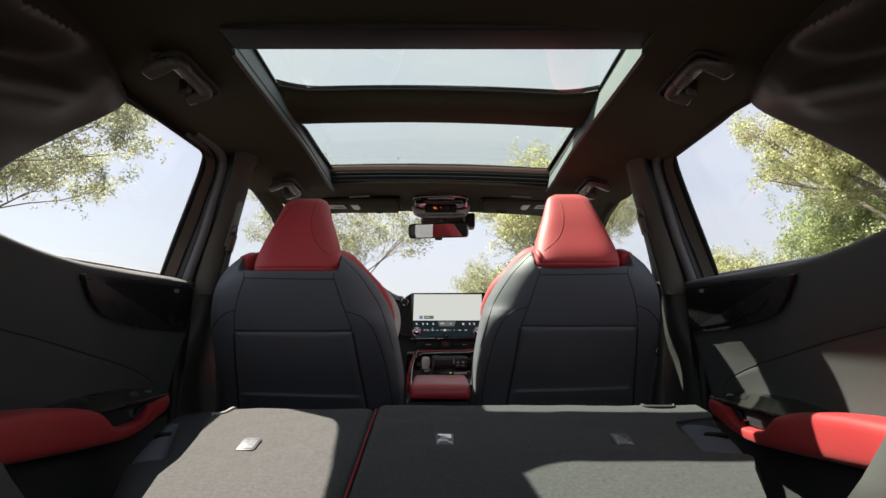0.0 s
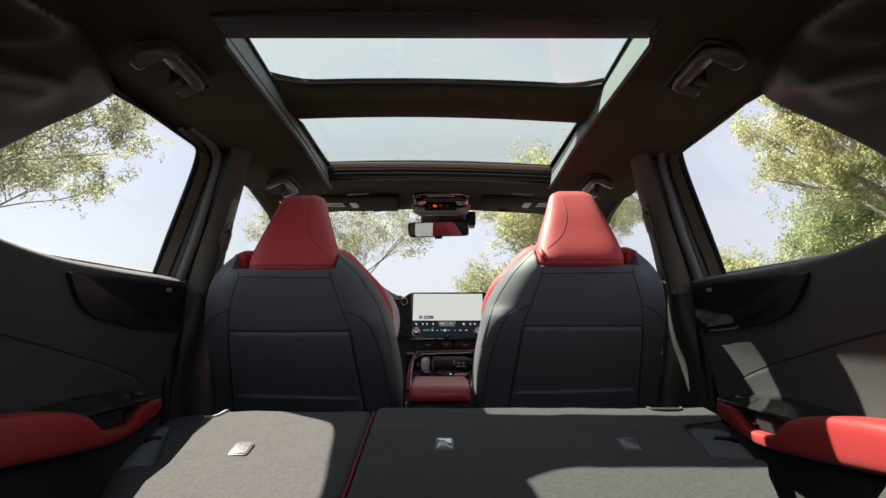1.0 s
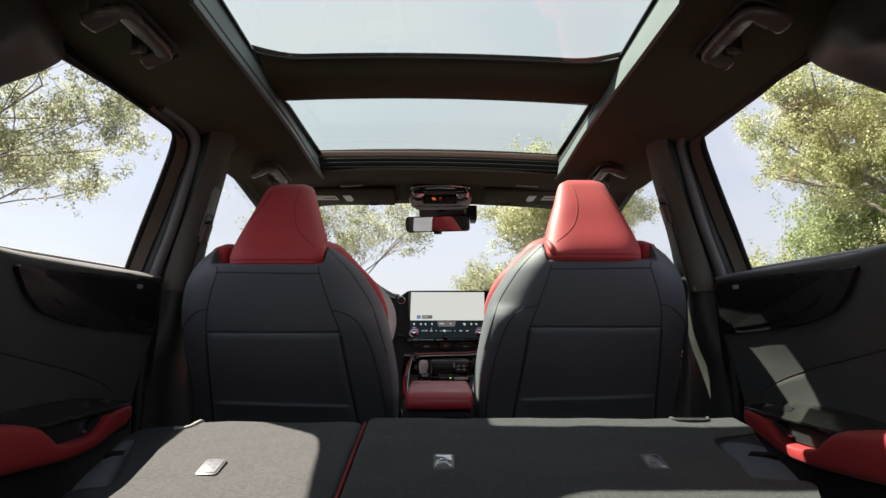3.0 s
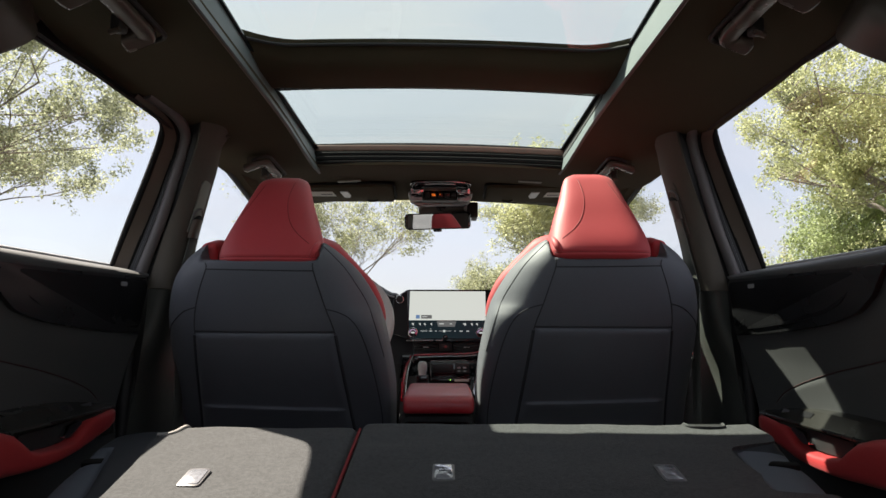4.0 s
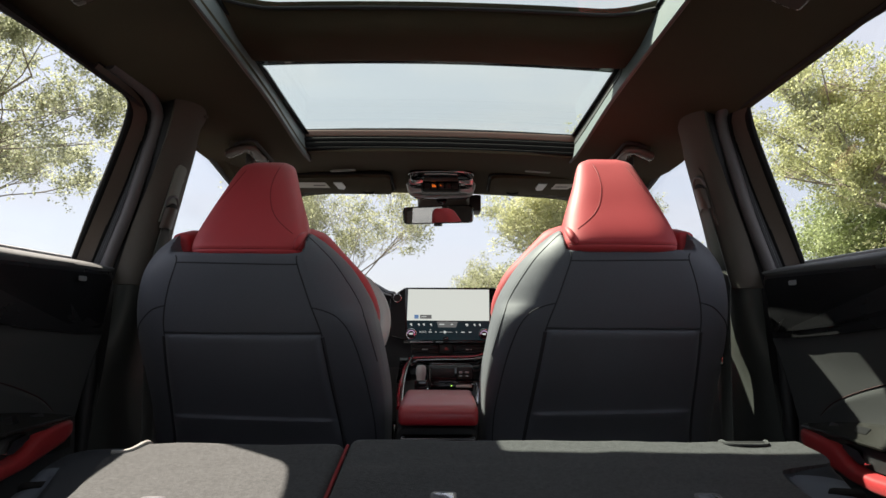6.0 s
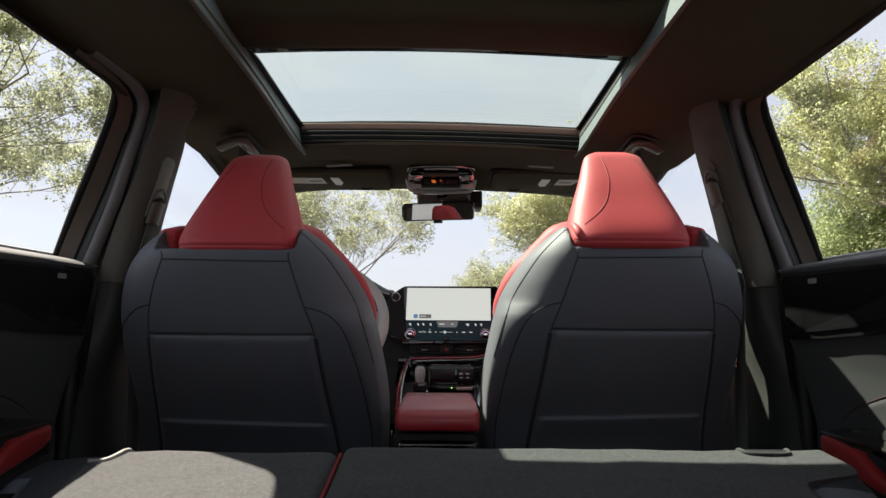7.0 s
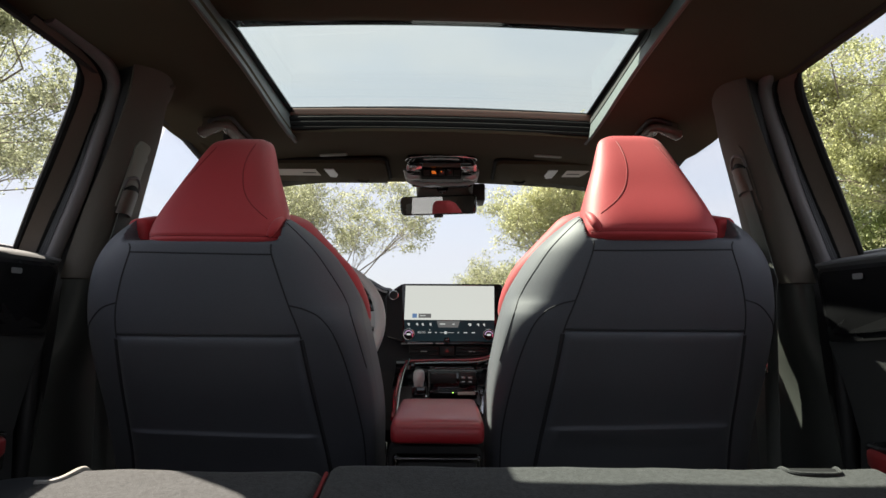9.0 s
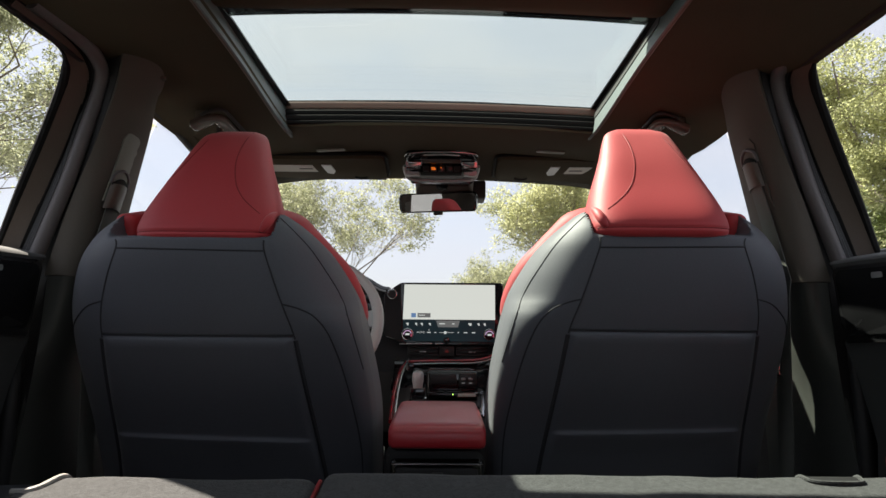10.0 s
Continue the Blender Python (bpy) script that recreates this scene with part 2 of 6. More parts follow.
def box(lo, hi, bevel=0.0, seg=2, m=None, bm=None):
    b = bmesh.new()
    bmesh.ops.create_cube(b, size=1)
    lo, hi = Vector(lo), Vector(hi)
    for v in b.verts:
        v.co = Vector(((v.co[i] + 0.5) * (hi[i] - lo[i]) + lo[i]) for i in range(3))
    if bevel:
        bmesh.ops.bevel(b, geom=b.edges[:], offset=bevel, segments=seg, profile=0.5, affect='EDGES')
    if m is not None:
        b.transform(m)
    if bm is not None:
        me = bpy.data.meshes.new("t")
        b.to_mesh(me)
        b.free()
        bm.from_mesh(me)
        bpy.data.meshes.remove(me)
        return bm
    return b


def loft(rings, close=True, caps=True):
    bm = bmesh.new()
    vs = [[bm.verts.new(p) for p in r] for r in rings]
    n = len(vs[0])
    for a, b in zip(vs, vs[1:]):
        for i in range(n if close else n - 1):
            j = (i + 1) % n
            bm.faces.new((a[i], a[j], b[j], b[i]))
    if caps and close:
        bm.faces.new(vs[0])
        bm.faces.new(vs[-1])
    return bm


def thicken(bm, thick):
    """Gives a sheet thickness upwards, so that its seen underside stays where it was."""
    low = [v for v in bm.verts]
    top = {v: bm.verts.new(v.co + Vector((0, 0, thick))) for v in low}
    rim = [e for e in bm.edges if len(e.link_faces) == 1]
    for f in list(bm.faces):
        bm.faces.new([top[v] for v in reversed(f.verts)])
    for e in rim:
        a, b = e.verts
        bm.faces.new((a, b, top[b], top[a]))


def grid(us, vs, f, thick=0.0):
    bm = bmesh.new()
    g = [[bm.verts.new(f(u, v)) for v in vs] for u in us]
    for i in range(len(us) - 1):
        for j in range(len(vs) - 1):
            bm.faces.new((g[i][j], g[i + 1][j], g[i + 1][j + 1], g[i][j + 1]))
    if thick:
        bmesh.ops.recalc_face_normals(bm, faces=bm.faces)
        bmesh.ops.solidify(bm, geom=bm.faces[:], thickness=thick)
    return bm


def lin(a, b, n):
    return [a + (b - a) * i / (n - 1) for i in range(n)]


def step(e):
    e = max(0.0, min(1.0, e))
    return e * e * (3 - 2 * e)


def curve(keys, z):
    """Smooth interpolation of (z, value) keys."""
    if z <= keys[0][0]:
        return keys[0][1]
    if z >= keys[-1][0]:
        return keys[-1][1]
    for k in range(len(keys) - 1):
        (a, va), (b, vb) = keys[k], keys[k + 1]
        if a <= z <= b:
            h = b - a
            t = (z - a) / h
            pa, pb = keys[max(0, k - 1)], keys[min(len(keys) - 1, k + 2)]
            ma = (vb - pa[1]) / (b - pa[0]) * h
            mb = (pb[1] - va) / (pb[0] - a) * h
            return ((2 * t**3 - 3 * t**2 + 1) * va + (t**3 - 2 * t**2 + t) * ma
                    + (3 * t**2 - 2 * t**3) * vb + (t**3 - t**2) * mb)


def smooth(pts, per=6):
    """A Catmull-Rom line through points."""
    pts = [Vector(p) for p in pts]
    if len(pts) < 3:
        return pts
    out = []
    for i in range(len(pts) - 1):
        p0, p1, p2, p3 = pts[max(0, i - 1)], pts[i], pts[i + 1], pts[min(len(pts) - 1, i + 2)]
        for k in range(per):
            t = k / per
            out.append(0.5 * ((2 * p1) + (p2 - p0) * t + (2 * p0 - 5 * p1 + 4 * p2 - p3) * t * t
                              + (3 * p1 - p0 - 3 * p2 + p3) * t**3))
    out.append(pts[-1])
    return out


def tube(pts, r, n=8, flat=1.0, bm=None, ends=None):
    """A swept tube; r is a number or one per point; flat squeezes it along its second axis."""
    pts = [Vector(p) for p in pts]
    rings = []
    up = Vector((0, 0, 1))
    for i, p in enumerate(pts):
        d = (pts[min(i + 1, len(pts) - 1)] - pts[max(i - 1, 0)]).normalized()
        a = d.cross(up)
        if a.length < 1e-3:
            a = d.cross(Vector((0, 1, 0)))
        a.normalize()
        b = a.cross(d).normalized()
        rad = r[i] if isinstance(r, (list, tuple)) else r
        rings.append([p + a * (rad * math.cos(2 * math.pi * k / n)) + b * (rad * flat * math.sin(2 * math.pi * k / n)) for k in range(n)])
    t = loft(rings)
    if bm is None:
        return t
    me = bpy.data.meshes.new("t")
    t.to_mesh(me)
    t.free()
    bm.from_mesh(me)
    bpy.data.meshes.remove(me)
    return bm


def disc(center, radius, depth, axis=(0, 1, 0), n=32, bevel=0.0):
    b = bmesh.new()
    bmesh.ops.create_cone(b, cap_ends=True, segments=n, radius1=radius, radius2=radius, depth=depth)
    if bevel:
        rim = [e for e in b.edges if abs(e.verts[0].co.z - e.verts[1].co.z) < 1e-6]
        bmesh.ops.bevel(b, geom=rim, offset=bevel, segments=2, profile=0.5, affect='EDGES')
    q = Vector((0, 0, 1)).rotation_difference(Vector(axis))
    b.transform(Matrix.Translation(center) @ q.to_matrix().to_4x4())
    return b


def prism(poly, depth, f, bevel=0.0):
    """A flat polygon (a, b) with thickness; f(a, b, d) places a point at depth d."""
    bm = bmesh.new()
    lo = [bm.verts.new((a, b, 0)) for a, b in poly]
    hi = [bm.verts.new((a, b, depth)) for a, b in poly]
    n = len(poly)
    for i in range(n):
        j = (i + 1) % n
        bm.faces.new((lo[i], lo[j], hi[j], hi[i]))
    bm.faces.new(lo)
    top = bm.faces.new(hi)
    if bevel:
        bmesh.ops.bevel(bm, geom=list(top.edges), offset=bevel, segments=2, profile=0.5, affect='EDGES')
    for v in bm.verts:
        v.co = Vector(f(*v.co))
    return bm


def rounded(poly, r, seg=5):
    """Rounds the corners of a polygon of (a, b)."""
    out = []
    n = len(poly)
    for i in range(n):
        p, a, b = Vector(poly[i]), Vector(poly[i - 1]), Vector(poly[(i + 1) % n])
        u, v = (a - p), (b - p)
        k = min(r, u.length * 0.45, v.length * 0.45)
        s, e = p + u.normalized() * k, p + v.normalized() * k
        for q in range(seg + 1):
            t = q / seg
            out.append(tuple((1 - t) ** 2 * s + 2 * t * (1 - t) * p + t * t * e))
    return out


# ---- ground ----
def ground_sheet():
    us = [-400, -60, -20, -8, 0, 8, 20, 60, 400]
    bm = grid(us, us, lambda u, v: (u, v, 0.012 * noise.noise((u * 0.3, v * 0.3, 0)) if abs(u) < 50 and abs(v) < 50 else 0.0))
    tagged(part("ground", bm, M_ASPHALT, None), "sunlit weathered grey asphalt parking ground", "ground", kind="structure")


ground_sheet()


# ---- cabin shell ----
HOLE_Y0, HOLE_Y1, HOLE_X = 1.01, 2.105, 0.381

def liner_z(x, y):
    z = curve([(-0.2, 1.475), (0.6, 1.468), (1.1, 1.452), (1.7, 1.447), (2.1, 1.423), (2.4, 1.442), (2.8, 1.446)], y)
    a = abs(x)
    z -= 0.006 * x / HOLE_X
    if a <= HOLE_X:
        return z + 0.010 * (1 - (a / HOLE_X) ** 2)
    return z - 0.034 * ((a - HOLE_X) / 0.271) ** 1.6


def liner_edge(y):
    return curve([(0.0, 0.600), (0.9, 0.600), (1.1, 0.622), (1.3, 0.652), (2.1, 0.652), (2.35, 0.640), (2.8, 0.60)], y)


def side_x(z, inward=0.0):
    """The plane of the side glass, leaning in towards the roof."""
    return 0.780 - 0.366 * (z - 1.067) - inward




def headliner():
    ys = [-0.15, 0.3, 0.6, 0.8, 0.95, HOLE_Y0] + lin(1.12, 2.02, 8) + [HOLE_Y1] + lin(2.2, 2.78, 6)
    ss = [-1, -0.93, -0.84, -0.7, -0.5, -0.3, 0.0]
    xs_side = lin(0, 1, 9)
    bm = bmesh.new()
    cols = []
    for y in ys:
        e = liner_edge(y)
        row = [-(HOLE_X + (e - HOLE_X) * (1 - q)) for q in xs_side] + lin(-HOLE_X, HOLE_X, 13)[1:-1] + [HOLE_X + (e - HOLE_X) * q for q in xs_side]
        cols.append([bm.verts.new((x, y, liner_z(x, y))) for x in row])
    for i in range(len(ys) - 1):
        for j in range(len(cols[0]) - 1):
            inside = 8 <= j < len(cols[0]) - 9
            if inside and HOLE_Y0 - 1e-6 <= ys[i] and ys[i + 1] <= HOLE_Y1 + 1e-6:
                continue
            bm.faces.new((cols[i][j], cols[i + 1][j], cols[i + 1][j + 1], cols[i][j + 1]))
    thicken(bm, 0.008)
    ob = part("ceiling", bm, M_LINER, None)
    tagged(ob, "dark brown woven cloth headliner of the car", "headliner", kind="structure")
    # outer roof skin over it, open above the glass
    bm = bmesh.new()
    for x0, x1, y0, y1 in ((-0.70, -0.415, -0.15, 2.85), (0.415, 0.70, -0.15, 2.85), (-0.415, 0.415, -0.15, 1.06), (-0.415, 0.415, 2.16, 2.85)):
        g = grid(lin(x0, x1, 6), lin(y0, y1, 14), lambda x, y: (x, y, liner_z(max(-0.6, min(0.6, x)), y) + 0.085 - 0.3 * max(0, abs(x) - 0.6)), 0.004)
        me = bpy.data.meshes.new("t")
        g.to_mesh(me)
        g.free()
        bm.from_mesh(me)
        bpy.data.meshes.remove(me)
    tagged(part("roof", bm, M_PIANO, None), "painted metal roof skin of the car", "roof", kind="structure")


headliner()


def glass_z(x, y):
    return curve([(1.0, 1.545), (1.27, 1.537), (1.7, 1.512), (2.14, 1.503)], y) + 0.012 * (1 - (x / 0.40) ** 2) - 0.006 * x / 0.39


def panoramic_roof():
    t = thing("panoramic_roof", None, "two-pane tinted panoramic glass roof with grey reveal trim", "sunroof", kind="structure")
    for s in (-1, 1):
        part("side_reveal", grid(lin(1.086, 2.15, 14), lin(0, 1, 4), lambda y, q: (s * (HOLE_X + 0.002 + 0.022 * q), y, liner_z(HOLE_X, y) - 0.004 + q * (glass_z(0.39, y) - liner_z(HOLE_X, y) + 0.012)), 0.006),
             M_REVEAL, t, "pale grey-blue plastic reveal strip")
        # black strip laid over the upper reveal, taller on the right
        q0 = 0.50 if s > 0 else 0.82
        part("reveal_seal", grid(lin(1.66, 2.15, 8), lin(q0, 1, 3), lambda y, q: (s * (HOLE_X + 0.022 * q - 0.003), y, liner_z(HOLE_X, y) - 0.004 + q * (glass_z(0.39, y) - liner_z(HOLE_X, y) + 0.012)), 0.003), M_RUBBER, t, "black strip over the upper reveal")
        part("reveal_edge", tube([(s * (HOLE_X + 0.002), y, liner_z(HOLE_X, y) - 0.001) for y in lin(1.086, 2.10, 12)], 0.0035, 8), M_FRAME, t)
        # black border of the glass along the side
        part("glass_border", grid(lin(1.07, 1.66, 8) + lin(1.70, 2.16, 8), lin(0, 1, 3), lambda y, q: (s * (0.412 - q * (0.024 + 0.007 * step((y - 1.66) / 0.05))), y, glass_z(0.40, y) - 0.003), 0.003), M_PIANO, t)
    # dark shade cassette behind the rear pane
    part("shade_cassette", box((-0.3800, 1.005, 1.4535), (0.3800, 1.088, 1.475), 0.005, 3), M_PLASTIC, t, "black roller blind housing")
    part("shade_bar", box((-0.379, 1.074, 1.4575), (0.379, 1.091, 1.478), 0.005, 3), M_RUBBER, t)
    # cross beam between the panes
    sec = [(1.484, 1.534), (1.492, 1.526), (1.506, 1.508), (1.522, 1.494), (1.542, 1.487), (1.590, 1.485), (1.628, 1.486), (1.645, 1.490), (1.662, 1.497), (1.686, 1.507), (1.60, 1.530)]
    rings = []
    for x in lin(-0.402, 0.402, 33):
        e = max(0.0, (abs(x) - 0.30) / 0.102)
        rings.append([(x, y - 0.045 * e**2 * (1 if k < 3 else 0.3 if k < 5 else 0), z + 0.012 * (1 - (x / 0.4) ** 2) - 0.002 + 0.004 * e - 0.006 * x / 0.39) for k, (y, z) in enumerate(sec)])
    part("cross_beam", loft(rings), M_LINER, t, "brown cloth-covered roof cross beam")
    part("beam_seal", tube([(x, 1.486 - 0.045 * max(0, (abs(x) - 0.3) / 0.1) ** 2, glass_z(x, 1.48) - 0.004) for x in lin(-0.395, 0.395, 24)], 0.0035, 6), M_RUBBER, t)
    part("glass_border", grid(lin(1.645, 1.694, 5), lin(-0.40, 0.40, 13), lambda y, x: (x, y, glass_z(x, y) - 0.004), 0.003), M_PIANO, t)
    # unseen strip above the glass, added to widen the cross beam's shadow
    part("roof_strip", grid(lin(1.60, 1.736, 6), lin(-0.41, 0.41, 13), lambda y, x: (x, y, glass_z(x, y) + 0.014), 0.004), M_PIANO, t, "unseen black strip added to widen the beam's shadow")
    # front wind deflector, bowed bars below the front edge of the glass
    def bar(y, z, h, d, m, nm):
        part(nm, loft([[(x, y + a + 0.012 * (1 - (x / 0.4) ** 2), z + b + 0.011 * (1 - (x / 0.4) ** 2) - 0.006 * x / 0.39) for a, b in
                        rounded([(-d, -h), (d, -h), (d, h), (-d, h)], min(d, h) * 0.7, 3)] for x in lin(-0.392, 0.392, 25)]), m, t)
    bar(2.142, 1.499, 0.003, 0.006, M_RUBBER, "glass_seal")
    bar(2.136, 1.4855, 0.0105, 0.008, M_BROWN, "wind_deflector")
    bar(2.130, 1.4735, 0.0030, 0.004, M_BLACKRUB, "deflector_gap")
    bar(2.124, 1.4625, 0.0070, 0.010, M_BLACKRUB, "deflector_rail")
    bar(2.116, 1.4460, 0.0090, 0.010, M_BLACKRUB, "front_rail")
    bar(2.108, 1.4320, 0.0050, 0.010, M_BLACKRUB, "front_seal")
    for y0, y1, nm in ((1.10, 1.500, "rear_pane"), (1.66, 2.145, "front_pane")):
        ob = part(nm, grid(lin(y0, y1, 8), lin(-0.405, 0.405, 13), lambda y, x: (x, y, glass_z(x, y)), 0.004), M_ROOFGLASS, t, "tinted roof glass pane")
    return t


panoramic_roof()


WIN_FRONT = [(1.50, 1.418), (1.600, 1.417), (1.650, 1.408), (1.672, 1.375), (1.683, 1.290), (1.690, 1.185), (1.700, 1.095), (1.706, 1.055)]
# the frame's inner edge and the door seal, each (x, y, z)
FRAME_MID = [(0.640, 1.50, 1.432), (0.638, 1.62, 1.430), (0.640, 1.685, 1.412), (0.648, 1.708, 1.375), (0.672, 1.712, 1.290), (0.704, 1.710, 1.185), (0.732, 1.708, 1.095), (0.745, 1.706, 1.050)]
SEAL = [(0.628, 1.52, 1.436), (0.622, 1.63, 1.433), (0.619, 1.695, 1.414), (0.626, 1.716, 1.375), (0.645, 1.712, 1.290), (0.668, 1.704, 1.185), (0.694, 1.698, 1.095), (0.708, 1.692, 1.040)]


def along(line, s, inward, r, n=8, per=6):
    return tube([(s * side_x(p.y, inward), p.x, p.y) for p in smooth([(*q, 0) for q in line], per)], r, n)


PILLAR_UP = [(1.46, (0.586, 1.706), (0.535, 1.775), (0.575, 1.880)), (1.425, (0.586, 1.706), (0.562, 1.775), (0.598, 1.868)), (1.39, (0.593, 1.710), (0.574, 1.780), (0.608, 1.872)), (1.35, (0.603, 1.712), (0.582, 1.785), (0.622, 1.890)),
             (1.26, (0.627, 1.712), (0.602, 1.790), (0.682, 1.965)), (1.15, (0.657, 1.708), (0.620, 1.775), (0.718, 1.995)), (1.025, (0.684, 1.702), (0.634, 1.750), (0.736, 2.015))]


def pillar_face(s, keys):
    """The skin of a centre pillar cover: z up, q from its rear edge to its front edge."""
    ks = sorted(keys)
    def f(z, q):
        p = [[curve([(k[0], k[i][j]) for k in ks], z) for j in (0, 1)] for i in (1, 2, 3)]
        x, y = [(1 - q) ** 2 * p[0][j] + 2 * q * (1 - q) * (2 * p[1][j] - 0.5 * (p[0][j] + p[2][j])) + q * q * p[2][j] for j in (0, 1)]
        return (s * x, y, z)
    return f


def pillars(s, tag):
    # B pillar: upper cover, lower cover, seals
    w = thing("pillar_" + tag, None, "dark plastic centre pillar trim with rubber door seal", "pillar", kind="structure")
    low = [(1.034, (0.686, 1.703), (0.637, 1.752), (0.736, 2.015)), (0.915, (0.690, 1.700), (0.662, 1.785), (0.738, 2.015)), (0.82, (0.698, 1.698), (0.694, 1.820), (0.722, 2.01)), (0.60, (0.720, 1.684), (0.714, 1.820), (0.722, 2.0)), (0.30, (0.730, 1.684), (0.722, 1.82), (0.724, 2.0))]
    edge_keys = sorted((z, p) for z, p, _, _ in PILLAR_UP + low[1:])
    def ret(z, q):
        x, y = [curve([(k, p[j]) for k, p in edge_keys], z) for j in (0, 1)]
        return (s * (x + 0.07 * q), y + 0.004 + 0.022 * q, z)
    part("edge_return", grid(lin(0.32, 1.44, 24), lin(0, 1, 3), ret, 0.004), M_RUBBER, w)
    part("upper_cover", grid(lin(1.025, 1.46, 22), lin(0, 1, 15), pillar_face(s, PILLAR_UP), 0.008), M_PILLAR, w)
    part("lower_cover", grid(lin(0.30, 1.034, 20), lin(0, 1, 15), pillar_face(s, low), 0.008), M_LOWPILLAR, w)
    part("door_seal", tube([(s * p.x, p.y, p.z) for p in smooth(SEAL, 6)], 0.0125, 12), M_SEAL, w, "grey rubber door seal")
    part("inner_seal", tube([(s * (p.x + 0.016), p.y + 0.003, p.z) for p in smooth(SEAL, 6)], 0.0075, 8), M_RUBBER, w)
    part("lower_seal", tube([(s * 0.708, 1.686, 1.04), (s * 0.712, 1.682, 0.9), (s * 0.718, 1.680, 0.7), (s * 0.728, 1.680, 0.4)], 0.012, 10), M_RUBBER, w)
    part("front_seal", tube([(s * (x + 0.004), y + 0.004, z) for z, _, _, (x, y) in PILLAR_UP], 0.006, 8), M_RUBBER, w)
    part("trim_clip", disc((s * 0.556, 1.80, 1.428), 0.010, 0.006, (0, 0, 1), 20, 0.002), M_PILLAR, w)
    # A pillar and front window header
    a = thing("windscreen_pillar_" + tag, None, "dark cloth-covered front pillar trim", "pillar", kind="structure")
    part("cover", loft([[(s * (side_x(z) - 0.01 + dx), y + dy, z + dz) for dx, dy, dz in ((0.01, -0.012, 0.004), (-0.030, 0.0, 0.006), (-0.045, 0.03, 0.030), (-0.02, 0.05, 0.06), (0.02, 0.02, 0.05))]
                        for y, z in ((1.84, 1.425), (2.02, 1.412), (2.2, 1.388), (2.4, 1.360), (2.7, 1.285), (3.0, 1.18), (3.3, 1.05), (3.42, 1.0))]), M_LINER, a)
    part("window_seal", tube([(s * side_x(z, 0.012), y, z + 0.002) for y, z in ((1.84, 1.425), (2.02, 1.412), (2.2, 1.388), (2.4, 1.360), (2.7, 1.285), (3.0, 1.18), (3.3, 1.05))], 0.006, 8), M_RUBBER, a)
    # C pillar: thick rounded cover beside the boot
    c = thing("rear_pillar_" + tag, None, "dark moulded plastic rear pillar trim", "pillar", kind="structure")
    edge = [(1.46, 1.16, 0.640), (1.415, 1.135, 0.622), (1.354, 1.090, 0.588), (1.264, 1.000, 0.643), (1.200, 0.950, 0.694), (1.10, 0.905, 0.745), (1.02, 0.88, 0.76)]
    ez = [(-z, y) for z, y, x in edge]
    ex = [(-z, x) for z, y, x in edge]
    def surf(v, u):
        z = 1.46 - 0.44 * v
        y0, x0 = curve(ez, -z), curve(ex, -z)
        if u < 0:
            return (s * (x0 + (side_x(z) + 0.01 - x0) * (-u)), y0 + 0.05 * (-u), z)
        k = u * u * (3 - 2 * u)
        y = y0 - 0.75 * u
        x = x0 - 0.035 * math.sin(min(1, u * 4) * math.pi / 2) - (x0 - 0.60) * 0.6 * k
        # shallow hand recess
        e = (z - 1.326 - 0.22 * (y - 0.78)) / 0.052
        tip = max(0.0, min(1.0, (1.02 - y) / 0.13))
        tip = tip * tip * (3 - 2 * tip)
        x += 0.085 * tip * max(0.0, 1 - e * e) ** 1.5
        x -= 0.020 * math.exp(-((z - 1.258 - 0.22 * (y - 0.78)) / 0.018) ** 2) * tip * tip
        return (s * x, y, z)
    part("cover", grid(lin(0, 1, 90), [-1, -0.5, -0.15, 0] + lin(0.008, 0.5, 60) + lin(0.54, 1, 10), surf, 0.006), M_QUARTER, c)
    part("rail_closing", grid(lin(0.4, 2.1, 12), lin(0, 1, 4), lambda y, q: (s * (side_x(1.405) - 0.02 + 0.07 * q), y, 1.408 - 0.02 * max(0, 1.2 - y) + 0.10 * q), 0.006), M_RUBBER, c)
    # lower side trim of the boot
    q = thing("quarter_trim_" + tag, None, "dark moulded side trim of the boot", "side trim", kind="structure")
    part("cover", loft([[(s * (0.60 - 0.03 * k), y0, z) for z, y0, k in ((1.03, 0.90, -4.0), (0.95, 0.865, -2.2), (0.86, 0.835, -0.6), (0.80, 0.825, 0.4), (0.75, 0.822, 1.6), (0.70, 0.835, 2.6), (0.55, 0.85, 3.0), (0.30, 0.85, 3.0))],
                        [(s * (0.615 - 0.03 * k), y0 - 0.06, z) for z, y0, k in ((1.03, 0.90, -3.0), (0.95, 0.865, -1.8), (0.86, 0.835, -0.2), (0.80, 0.825, 0.8), (0.75, 0.822, 2.0), (0.70, 0.835, 3.0), (0.55, 0.85, 3.3), (0.30, 0.85, 3.3))],
                        [(s * 0.54, -0.15, z) for z in (1.03, 0.95, 0.86, 0.80, 0.75, 0.70, 0.55, 0.30)]], close=False, caps=False), M_PLASTIC, q)
    part("shelf", box((min(s * 0.56, s * 0.80), -0.15, 1.00), (max(s * 0.56, s * 0.80), 0.74, 1.03), 0.01), M_PLASTIC, q)


pillars(-1, "left")
pillars(1, "right")


